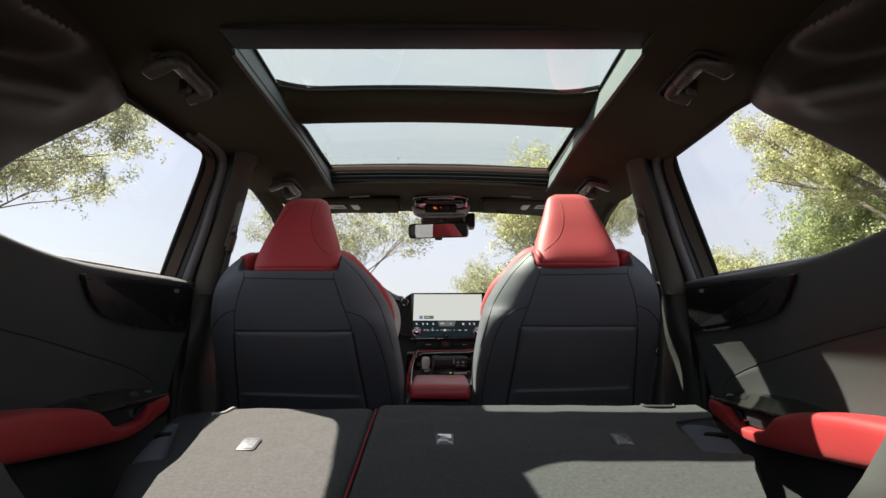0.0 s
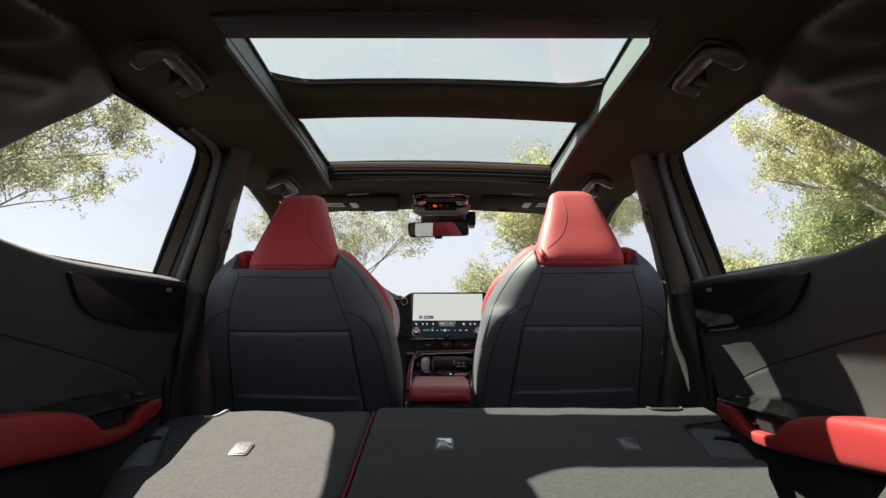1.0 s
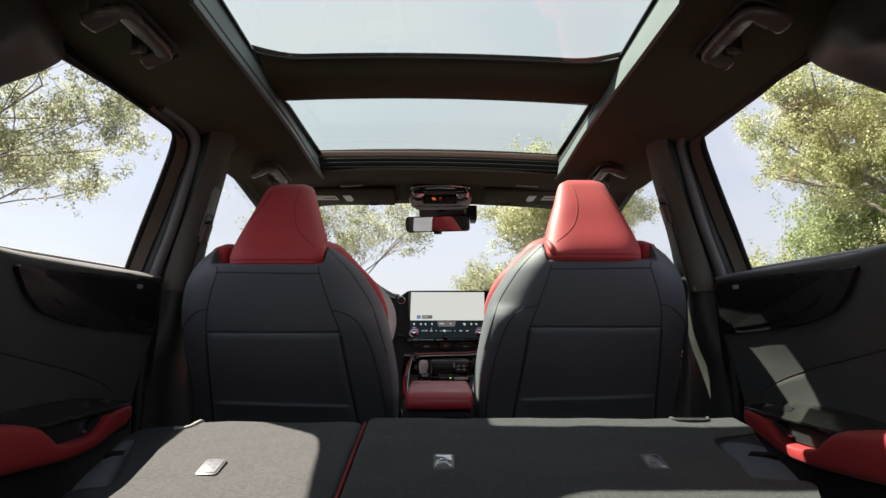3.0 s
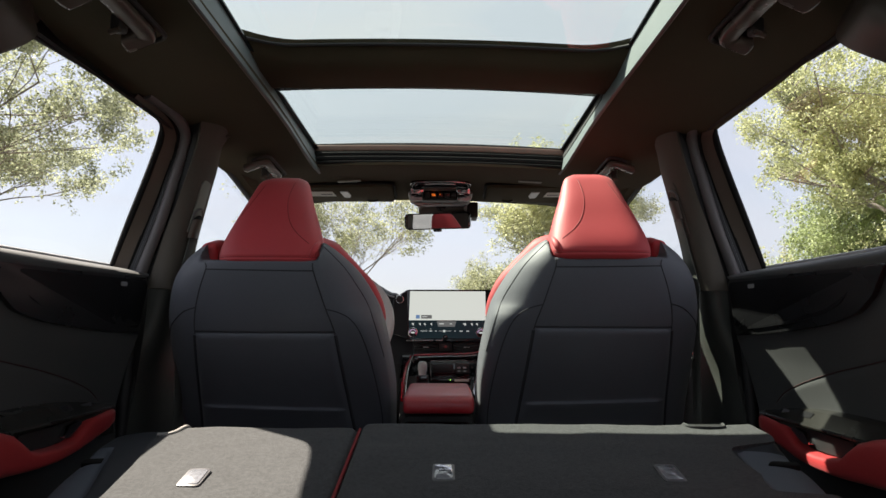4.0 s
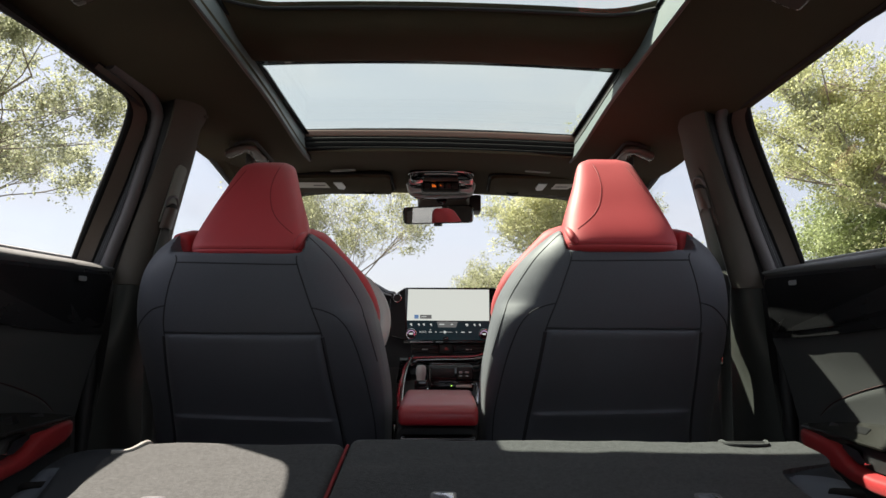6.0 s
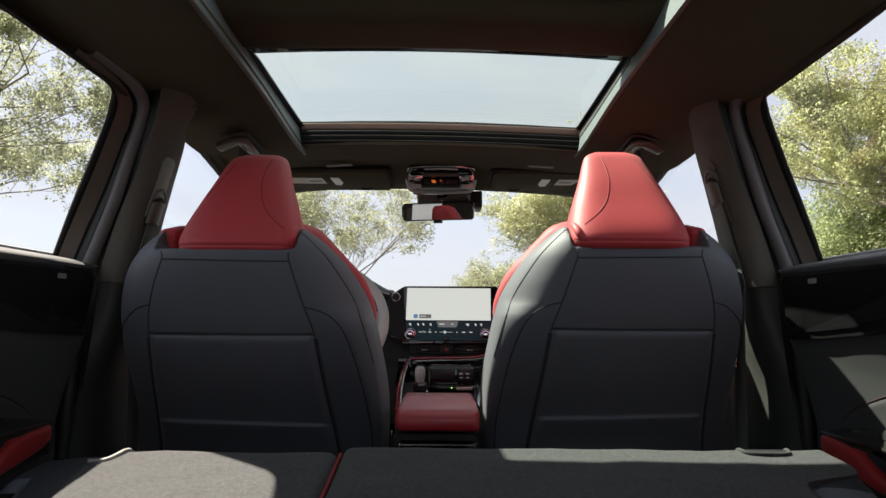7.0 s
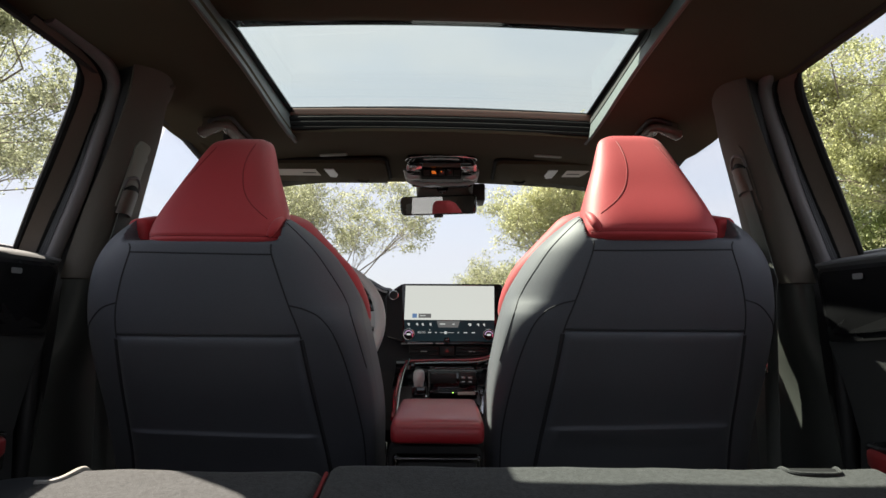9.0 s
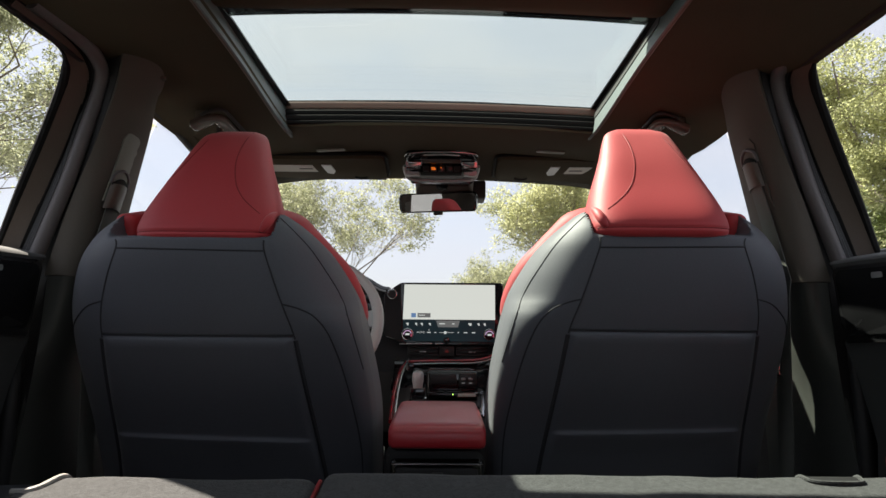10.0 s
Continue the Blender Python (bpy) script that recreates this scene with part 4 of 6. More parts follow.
    # small folded corner piece at the inner foot
    fold = smooth([on_head(1.096, -s * 0.096) + Vector((0, -0.001, 0)), on_head(1.108, -s * 0.102) + Vector((0, -0.003, 0)), on_head(1.122, -s * 0.106) + Vector((0, -0.002, 0)), on_head(1.134, -s * 0.108) + Vector((0, 0.010, 0))], 6)
    n = len(fold) - 1
    part("corner_fold", tube(fold, [0.002 + 0.0060 * math.sin(math.pi * (0.08 + 0.84 * i / n)) for i in range(n + 1)], 14), M_RED, h)
    for x in (-0.055, 0.055):
        part("headrest_post", tube([(s * hx + x, 1.70, 1.0), (s * hx + x, 1.70, 1.10)], 0.006, 10), M_CHROME, t)
    # seat base on the floor
    part("seat_cushion", box((s * SEAT_X[s] - 0.25, 1.90, 0.46), (s * SEAT_X[s] + 0.25, 2.36, 0.60), 0.05, 4), M_CHAR, t, "charcoal leather seat cushion")
    part("seat_base", box((s * SEAT_X[s] - 0.22, 1.80, 0.30), (s * SEAT_X[s] + 0.22, 2.32, 0.48), 0.03, 3), M_PLASTIC, t)


for side in (-1, 1):
    front_seat(side)


# ---- folded rear seat ----
def fold_z(y):
    return 0.722 + 0.165 * (y - 1.21)


# the seat back's outer outline (y, x), and the inner line of the belt guide sunk into it
OUTER = [(0.66, 0.380), (0.85, 0.455), (0.97, 0.502), (1.06, 0.534), (1.14, 0.561), (1.20, 0.578), (1.26, 0.588), (1.35, 0.588), (1.42, 0.582), (1.45, 0.572)]
GUIDE = {1: [(1.10, 0.480), (1.15, 0.483), (1.32, 0.499), (1.40, 0.52)], -1: [(1.10, 0.488), (1.14, 0.495), (1.186, 0.506), (1.262, 0.530), (1.40, 0.57)]}


def folded_seat(inner, edge, outer, label):
    """One folded backrest, carpeted side up; inner is its side at the split, edge the carpet's (y, x) outline by the door."""
    t = thing("folded_seat_back", None, label, "rear seat", "folded rear seat backs")
    ys = lin(0.66, 1.12, 10) + lin(1.130, 1.158, 8) + lin(1.18, 1.30, 6) + lin(1.312, 1.350, 8) + lin(1.37, 1.420, 5) + lin(1.424, 1.450, 9)
    up = 0.003 if outer > 0 else -0.005
    def top(y):
        e = max(0.0, (y - 1.422) / 0.028)
        return fold_z(y) + up - 0.022 * (1 - math.sqrt(max(0, 1 - min(1, e * e))))
    def across(q, y):
        a, b = inner, outer * curve(edge, y)
        x = a + (b - a) * q
        d = abs(x - a)
        drop = 0.016 * (1 - math.sqrt(max(0, 1 - (1 - min(1, d / 0.016)) ** 2)))
        soft = 0.0025 * noise.noise((x * 9, y * 9, 3.0)) + 0.0012 * noise.noise((x * 25, y * 25, 5.0))
        return (x, y, top(y) - drop + soft * min(1, d / 0.03))
    qs = [0, 0.004, 0.01, 0.018, 0.03, 0.05] + lin(0.08, 1.0, 24)
    bm = bmesh.new()
    g = [[bm.verts.new(across(q, y)) for y in ys] for q in qs]
    low = [[bm.verts.new((v.co.x, v.co.y, v.co.z - 0.125)) for v in (r[0], r[-1])] for r in g]
    side = [[bm.verts.new((r[k].co.x, r[k].co.y, top(ys[k]) - 0.125)) for k in range(len(ys))] for r in (g[0], g[-1])]
    for i in range(len(qs) - 1):
        for j in range(len(ys) - 1):
            bm.faces.new((g[i][j], g[i + 1][j], g[i + 1][j + 1], g[i][j + 1]))
        bm.faces.new((g[i][0], g[i + 1][0], low[i + 1][0], low[i][0]))
        bm.faces.new((g[i][-1], g[i + 1][-1], low[i + 1][1], low[i][1]))
    for r, sd in ((g[0], side[0]), (g[-1], side[1])):
        for j in range(len(ys) - 1):
            bm.faces.new((r[j], r[j + 1], sd[j + 1], sd[j]))
    part("carpet_back", bm, M_CARPET, t, "grey felt carpet backing", 55)
    # padded flank falling away to the door, with a sunk belt guide in it
    fall = 0.003 if outer > 0 else 0.010
    ahead = 0.0 if outer > 0 else 0.030
    def sink(x, y):
        return step((y - 1.138 - ahead) / 0.014) * step((1.335 + 0.5 * ahead - y) / 0.030) * step((x - curve(GUIDE[outer], y)) / 0.016)
    def flank(q, y, inset=0):
        x0 = curve(GUIDE[outer], y) + 0.003 if inset else curve(edge, y) - 0.003
        x1 = max(x0 + 0.004, curve(OUTER, y))
        e = max(0.0, (y - 1.405) / 0.040)
        z = fold_z(y) + up - 0.003 - fall * step((1.40 - y) / 0.20) - 0.030 * (1 - math.sqrt(max(0, 1 - min(1, e * e))))
        if q <= 0.5:
            k = q * 2
            x = x0 + (x1 - x0) * k
            return (outer * x, y, z - 0.011 * sink(x, y) + (-0.0016 + 0.0040 * sink(x, y) if inset else 0.0) - 0.008 * k ** 4)
        a = (q - 0.5) * math.pi
        return (outer * (x1 + 0.022 * math.sin(a)), y, z - 0.011 * sink(x1, y) + (-0.0016 + 0.0040 * sink(x1, y) if inset else 0.0) - 0.008 - 0.16 * (1 - math.cos(a)))
    rows = lin(0.66, 1.12, 14) + lin(1.132, 1.158, 9) + lin(1.17, 1.30, 8) + lin(1.305, 1.345, 8) + lin(1.36, 1.445, 12)
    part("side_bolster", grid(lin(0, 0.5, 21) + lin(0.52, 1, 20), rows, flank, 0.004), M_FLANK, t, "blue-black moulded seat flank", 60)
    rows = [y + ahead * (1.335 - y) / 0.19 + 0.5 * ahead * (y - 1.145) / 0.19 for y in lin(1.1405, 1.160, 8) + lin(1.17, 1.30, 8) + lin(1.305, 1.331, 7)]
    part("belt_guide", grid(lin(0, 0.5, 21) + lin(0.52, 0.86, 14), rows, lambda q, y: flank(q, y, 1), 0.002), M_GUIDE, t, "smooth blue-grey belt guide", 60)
    # solid black prism stands for the shade inside the belt slot
    slot = rounded([(0.536, 1.274), (0.588, 1.270), (0.590, 1.286), (0.550, 1.290)], 0.004)
    part("belt_slot", prism(slot, 0.007, lambda x, y, k: (outer * x, y + ahead, flank(0.3, y + ahead, 1)[2] - 0.0050 + k), 0.001), M_BLACKRUB, t)
    # latch notch near the tip, with a pale moulded rim; a dark patch paints its shade
    if outer > 0:
        rim, notch = [(0.467, 1.447), (0.465, 1.424), (0.476, 1.412), (0.524, 1.411), (0.534, 1.423), (0.541, 1.447)], (0.473, 0.533)
    else:
        rim, notch = [(-0.502, 1.386), (-0.486, 1.387), (-0.477, 1.398), (-0.472, 1.420), (-0.469, 1.446)], (-0.538, -0.478)
    part("latch_trim", tube([(p.x, p.y, top(p.y) + 0.001) for p in smooth([(*p, 0) for p in rim], 6)], 0.0030 if outer > 0 else 0.0042, 8), M_CARPET if outer > 0 else M_LATCH, t, "pale moulded latch rim")
    lift = 0.0012 if outer > 0 else 0.0065
    if outer > 0:
        part("latch_slot", grid(lin(*notch, 4), lin(1.415, 1.4485, 14), lambda x, y: (x, y, top(y) + lift), 0.002), M_RUBBER, t, "dark patch for the shaded latch opening")
    return t


folded_seat(-0.148, [(0.66, 0.395), (0.965, 0.453), (1.08, 0.473), (1.13, 0.468), (1.18, 0.471), (1.287, 0.485), (1.36, 0.499), (1.385, 0.492), (1.405, 0.478), (1.44, 0.472)], -1, "smaller folded rear seat back, sunlit grey carpet backing")
f60 = folded_seat(-0.140, [(0.66, 0.380), (0.85, 0.455), (0.97, 0.502), (1.06, 0.533), (1.136, 0.558), (1.150, 0.484), (1.20, 0.489), (1.315, 0.499), (1.345, 0.586), (1.42, 0.588), (1.45, 0.576)], 1, "wider folded rear seat back with grey carpet backing")
part("red_side", tube([(-0.1445, y, fold_z(y) - 0.010) for y in lin(0.68, 1.436, 16)], 0.0030, 8), M_REDSEAM, f60, "red leather edge piping")


def anchor_cover(x):
    """A child-seat anchor flap on the carpet."""
    t = thing("anchor_cover", None, "small clear plastic child-seat anchor cover on carpet", "anchor cover", "anchor covers")
    y = 1.205
    m = Matrix.Translation((x, y, fold_z(y) + (0.004 if x > -0.14 else -0.004))) @ Euler((math.atan(0.15) + radians(4), 0, 0)).to_matrix().to_4x4()
    bm = prism(rounded([(-0.017, -0.028), (0.017, -0.028), (0.017, 0.028), (-0.017, 0.028)], 0.007), 0.0020, lambda a, b, k: (a, b, k), 0.0008)
    bm.transform(m)
    part("frame", bm, M_TAGRIM, t)
    bm = prism(rounded([(-0.0135, -0.023), (0.0135, -0.023), (0.0135, 0.023), (-0.0135, 0.023)], 0.005), 0.0016, lambda a, b, k: (a, b, k + 0.0014), 0.0006)
    bm.transform(m)
    part("flap", bm, M_TAG, t, "glossy clear flap")
    bm = box((-0.007, -0.007, 0.0026), (0.007, 0.008, 0.0034), 0.0005)
    bm.transform(m)
    part("symbol", bm, M_TAG, t)


for ax in (-0.362, 0.012, 0.352):
    anchor_cover(ax)


# ---- centre console ----
def centre_console():
    t = thing("centre_console", None, "black centre console with padded red armrest lid", "console")
    body = loft([[(x, y, z) for x, z in rounded([(-w, 0.30), (w, 0.30), (w, top), (-w, top)], 0.02, 4)] for y, w, top in
                 ((1.690, 0.082, 0.735), (1.70, 0.086, 0.742), (1.9, 0.086, 0.745), (2.02, 0.092, 0.742), (2.1, 0.105, 0.740), (2.3, 0.125, 0.765), (2.46, 0.14, 0.79))])
    part("body", body, M_PLASTIC, t)
    rings = []
    for y, w, z0, z1 in ((1.650, 0.072, 0.751, 0.764), (1.6515, 0.077, 0.748, 0.771), (1.655, 0.0795, 0.746, 0.777), (1.664, 0.0805, 0.746, 0.7815), (1.69, 0.0805, 0.746, 0.784), (1.80, 0.080, 0.747, 0.787),
                         (1.92, 0.079, 0.748, 0.786), (1.955, 0.077, 0.749, 0.782), (1.968, 0.070, 0.752, 0.775), (1.972, 0.060, 0.756, 0.768)):
        rings.append([(x + 0.002, y, z + 0.003 * (1 - (x / 0.08) ** 2) * (z > 0.76)) for x, z in rounded([(-w, z0), (w, z0), (w, z1), (-w, z1)], 0.0105, 5)])
    part("armrest_lid", loft(rings), M_LID, t, "padded red leather armrest lid", 60)
    # rear vent panel facing the back
    v = part("rear_vent_frame", box((-0.076, 1.676, 0.60), (0.080, 1.694, 0.724), 0.008, 3), M_PIANO, t, "gloss black rear air vent surround")
    part("vent_opening", box((-0.066, 1.672, 0.645), (0.070, 1.680, 0.712), 0.004), M_RUBBER, v)
    part("chrome_line", tube(smooth([(-0.069, 1.673, 0.66), (-0.069, 1.673, 0.712), (-0.062, 1.673, 0.7165), (0.066, 1.673, 0.7165), (0.073, 1.673, 0.712), (0.073, 1.673, 0.66)], 4), 0.0013, 6), M_CHROME, v, "thin chrome line")
    part("vent_tab", box((-0.006, 1.668, 0.66), (0.012, 1.676, 0.705), 0.002), M_PLASTIC, v)
    for k in range(3):
        part("vent_slat", box((-0.064, 1.672, 0.655 + 0.018 * k), (0.068, 1.677, 0.659 + 0.018 * k), 0.001), M_PLASTIC, v)
    part("side_chrome", tube([(-0.088, 1.70, 0.69), (-0.0885, 1.70, 0.74)], 0.0018, 6), M_CHROME, t)
    # gear selector with its plinth
    g = part("selector_plate", box((-0.075, 1.99, 0.742), (0.100, 2.20, 0.752), 0.004), M_PIANO, t, "gloss black selector panel")
    part("selector_trim", tube(smooth([(-0.065, 2.0, 0.756), (-0.067, 2.1, 0.757), (-0.062, 2.19, 0.758), (-0.03, 2.2, 0.758)], 5), 0.004, 8), M_CHROME, g)
    s = part("gear_selector", loft([[(-0.050 + r * math.cos(a), 2.16 + r * 0.8 * math.sin(a), z) for a in lin(0, 2 * math.pi, 21)[:-1]] for z, r in
                                    ((0.752, 0.014), (0.768, 0.0125), (0.786, 0.0115), (0.798, 0.0125), (0.804, 0.0145), (0.820, 0.0140), (0.8265, 0.0115), (0.829, 0.006))]), M_KNOB, t, "short silver-capped gear selector", 60)
    part("boot_collar", box((-0.068, 2.145, 0.760), (-0.032, 2.155, 0.788), 0.003), M_PIANO, s)
    # phone tray and sockets ahead of the selector
    tr = part("storage_tray", box((-0.030, 2.20, 0.745), (0.100, 2.32, 0.825), 0.008, 3), M_PIANO, t, "gloss black storage tray")
    part("tray_opening", box((-0.022, 2.192, 0.792), (0.046, 2.204, 0.818), 0.004), M_RUBBER, tr)
    part("socket_panel", box((0.052, 2.192, 0.788), (0.096, 2.204, 0.822), 0.003), M_PLASTIC, tr)
    for x in (0.063, 0.081):
        part("socket", box((x - 0.0055, 2.189, 0.804), (x + 0.0055, 2.194, 0.810), 0.0015), M_SILVER, tr, "silver-rimmed charging socket")
        part("socket_mark", box((x - 0.004, 2.190, 0.796), (x + 0.004, 2.193, 0.798)), M_GREYUI, tr)
    part("charging_shelf", box((-0.022, 2.150, 0.768), (0.100, 2.205, 0.778), 0.003), M_PIANO, tr)
    part("status_light", disc((0.036, 2.149, 0.774), 0.0016, 0.002), M_GREEN, tr, "tiny green status light")
    part("pale_strip", box((0.048, 2.148, 0.769), (0.092, 2.151, 0.776), 0.001), M_PALE, tr)
    part("tray_chrome", tube(smooth([(-0.02, 2.08, 0.758), (0.05, 2.09, 0.759), (0.088, 2.075, 0.757)], 6), 0.0035, 8), M_CHROME, tr)
    # red flank with bright edge running up to the dash
    part("red_flank", tube(smooth([(-0.100, 1.98, 0.735), (-0.108, 2.15, 0.765), (-0.106, 2.30, 0.805), (-0.094, 2.40, 0.832)], 6), 0.0055, 8), M_LACQUER, t, "glossy red knee edge")
    part("flank_chrome", tube(smooth([(-0.092, 1.98, 0.745), (-0.098, 2.15, 0.778), (-0.096, 2.30, 0.815), (-0.086, 2.40, 0.842)], 6), 0.003, 8), M_CHROME, t)
    part("side_trim", tube(smooth([(0.098, 2.0, 0.742), (0.106, 2.1, 0.760), (0.108, 2.18, 0.775)], 6), 0.005, 8), M_CHROME, t)


centre_console()


# ---- dashboard ----
def dashboard():
    d = thing("dashboard", None, "black soft-touch dashboard with large central screen", "dashboard")
    sec = [(2.50, 0.62), (2.47, 0.74), (2.46, 0.80), (2.50, 0.86), (2.52, 0.92), (2.55, 0.985), (2.62, 1.022), (2.75, 1.030), (3.0, 1.020), (3.4, 0.985), (3.42, 0.60)]
    rings = []
    for x in lin(-0.72, 0.72, 31):
        hood = math.exp(-((x + 0.34) / 0.17) ** 4)
        rings.append([(x, y + 0.04 * (x / 0.7) ** 2 + (0.02 * hood if k < 4 else 0), z + (0.030 * hood if 4 < k < 9 else 0)) for k, (y, z) in enumerate(sec)])
    part("dash_body", loft(rings), M_DASH, d, "black soft-touch dash top")
    # central screen: one black slab, wider on the wheel's side
    poly = rounded([(-0.170, 1.030), (-0.118, 1.066), (0.193, 1.067), (0.190, 0.888), (-0.112, 0.886), (-0.168, 0.905)], 0.010)
    scr = part("screen_slab", prism(poly, 0.022, lambda x, z, k: (x, 2.502 - k + 0.05 * (z - 0.89), z), 0.003), M_PIANO, d, "gloss black touch screen slab")
    face = lambda lift: (lambda x, z, k: (x, 2.480 - lift - k + 0.05 * (z - 0.89), z))
    # matt sheet added over the gloss wing to hide its red reflection
    part("side_panel", prism([(-0.166, 1.029), (-0.118, 1.062), (-0.114, 0.890), (-0.164, 0.906)], 0.0012, face(0.0002)), M_DASH, scr, "matt black sheet added to keep reflections off the screen wing")
    part("map_view", prism([(-0.107, 1.0605), (0.168, 1.0605), (0.168, 0.955), (-0.110, 0.955)], 0.0008, face(0.0006)), M_MAP, scr, "bright pale map display")
    part("climate_view", prism([(-0.110, 0.9535), (0.168, 0.9535), (0.164, 0.890), (-0.106, 0.890)], 0.0006, face(0.0004)), M_UI, scr, "dark blue climate display")
    part("map_button", prism([(-0.085, 0.974), (-0.071, 0.974), (-0.071, 0.961), (-0.085, 0.961)], 0.0006, face(0.0016)), M_BLUE, scr)
    part("map_field", prism([(-0.066, 0.974), (-0.027, 0.974), (-0.027, 0.961), (-0.066, 0.961)], 0.0006, face(0.0016)), M_GREYUI, scr)
    part("field_mark", prism([(-0.062, 0.969), (-0.044, 0.969), (-0.044, 0.9665), (-0.062, 0.9665)], 0.0004, face(0.0024)), M_ICON, scr)
    part("centre_field", prism([(-0.010, 0.952), (0.062, 0.952), (0.056, 0.932), (-0.004, 0.932)], 0.0005, face(0.0012)), M_GREYUI, scr)
    def icon(x, z, w, h):
        part("icon", prism([(x - w, z - h), (x + w, z - h), (x + w, z + h), (x - w, z + h)], 0.0004, face(0.0020)), M_ICON, scr)
    for x, w in ((-0.096, 0.0035), (-0.070, 0.003), (-0.053, 0.003), (-0.029, 0.003), (0.092, 0.005), (0.118, 0.003), (0.136, 0.003)):
        icon(x, 0.9425, w, 0.0022)
        icon(x + 0.0015, 0.9385, w * 0.6, 0.0016)
    icon(0.008, 0.9425, 0.0085, 0.0016)
    icon(0.042, 0.9425, 0.0035, 0.0016)
    for x, w in ((-0.031, 0.005), (-0.012, 0.0025), (0.057, 0.002), (0.079, 0.0055), (0.103, 0.005)):
        icon(x, 0.9165, w, 0.0014)
    icon(-0.031, 0.924, 0.0014, 0.0014)
    icon(0.022, 0.9165, 0.022, 0.0005)
    part("slider_knob", disc((0.018, 2.4785, 0.9165), 0.0045, 0.0016), M_ICON, scr)
    txt = bpy.data.curves.new("auto_lettering", 'FONT')
    txt.body, txt.size, txt.align_x, txt.align_y, txt.extrude = "AUTO", 0.0085, 'CENTER', 'CENTER', 0.0002
    lo = new("lettering", txt)
    lo.data.materials.append(M_ICON)
    lo.matrix_world = pose(-0.056, 2.4786, 0.9165, 90, 0, 0)
    lo.parent = scr
    for x in (-0.094, 0.149):
        k = part("dial", disc((x, 2.466, 0.9115), 0.0185, 0.022, n=40, bevel=0.003), M_CHROME, scr, "chrome-ringed temperature dial")
        part("dial_face", disc((x, 2.4545, 0.9115), 0.0150, 0.002, n=36), M_PIANO, k)
        part("dial_arc", tube([(x + 0.0115 * math.cos(a), 2.4530, 0.9105 + 0.0115 * math.sin(a)) for a in lin(0.25, math.pi, 14)], 0.0016, 6), M_VIOLET, k)
        part("dial_arc_hot", tube([(x + 0.0115 * math.cos(a), 2.4530, 0.9105 + 0.0115 * math.sin(a)) for a in lin(-0.5, 0.2, 6)], 0.0016, 6), M_DIALRED, k)
        part("dial_reading", box((x - 0.006, 2.4525, 0.9085), (x + 0.006, 2.4535, 0.9140)), M_ICON, k)
    st = part("start_button", disc((-0.143, 2.482, 1.030), 0.0155, 0.016, n=36, bevel=0.003), M_CHROME, scr, "chrome-ringed start button")
    part("button_face", disc((-0.143, 2.4735, 1.030), 0.0125, 0.002, n=32), M_PLASTIC, st)
    vk = part("volume_knob", disc((0.022, 2.476, 0.893), 0.0100, 0.020, n=32, bevel=0.002), M_PIANO, scr, "small black volume knob")
    part("key_strip", box((-0.120, 2.468, 0.879), (0.192, 2.486, 0.887), 0.002), M_PIANO, d)
    for x in (-0.086, -0.047, 0.000, 0.093):
        part("key", box((x - (0.026 if x in (-0.047, 0.093) else 0.012), 2.464, 0.8815), (x + (0.026 if x in (-0.047, 0.093) else 0.012), 2.469, 0.8855), 0.001), M_SILVER if x != 0.093 else M_PIANO, d)
    # vents and hazard switch
    for x0, x1 in ((-0.095, -0.002), (0.048, 0.150)):
        v = part("air_vent", box((x0, 2.490, 0.842), (x1, 2.51, 0.878), 0.004), M_RUBBER, d, "slim black air vent")
        for k in range(3):
            part("slat", box((x0 + 0.003, 2.484, 0.848 + 0.010 * k), (x1 - 0.003, 2.494, 0.8505 + 0.010 * k), 0.001), M_PIANO, v)
        part("vent_slider", box(((x0 + x1) / 2 - 0.010, 2.481, 0.857), ((x0 + x1) / 2 + 0.010, 2.486, 0.8605), 0.001), M_SILVER, v)
    hz = part("hazard_switch", box((0.000, 2.478, 0.845), (0.046, 2.50, 0.877), 0.003), M_PLASTIC, d)
    part("hazard_mark", prism([(0.0165, 0.857), (0.0295, 0.857), (0.023, 0.868)], 0.001, lambda x, z, k: (x, 2.4778 - k, z)), M_HAZARD, hz, "red warning triangle")
    # red band with bright edging below the vents, rising at the passenger's end
    band = smooth([(-0.090, 2.45, 0.832), (0.0, 2.442, 0.836), (0.10, 2.445, 0.838), (0.15, 2.455, 0.848), (0.185, 2.465, 0.872), (0.24, 2.475, 0.900)], 6)
    part("red_band", tube(band, 0.0065, 10, 0.6), M_LACQUER, d, "glossy red dash band")
    part("band_chrome", tube([p + Vector((0, -0.006, -0.008)) for p in band], 0.0030, 8), M_CHROME, d)
    part("stack_knob", disc((-0.083, 2.43, 0.817), 0.013, 0.02, n=28, bevel=0.003), M_PIANO, d)
    part("stack_face", grid(lin(-0.13, 0.15, 8), lin(0, 1, 6), lambda x, q: (x, 2.46 - 0.13 * q * q, 0.832 - 0.07 * q), 0.008), M_PIANO, d)
    ht = lambda x: 0.036 * step((-0.165 - x) / 0.085)
    cl = part("instrument_hood", loft([[(x, y, z + ht(x) * k) for y, z, k in ((2.52, 0.98, 0), (2.500, 1.026, 0.8), (2.515, 1.046, 1), (2.56, 1.056, 1), (2.70, 1.054, 1), (2.76, 1.0, 0))] for x in lin(-0.52, -0.160, 22)]), M_DASH, d)
    part("hood_edge", tube([(x, 2.506, 1.040 + ht(x)) for x in lin(-0.50, -0.166, 22)], 0.0028, 8), M_SILVER, cl, "thin silver hood edge")
    part("instrument_display", box((-0.49, 2.505, 0.94), (-0.20, 2.53, 1.03), 0.004), M_PIANO, cl)


dashboard()


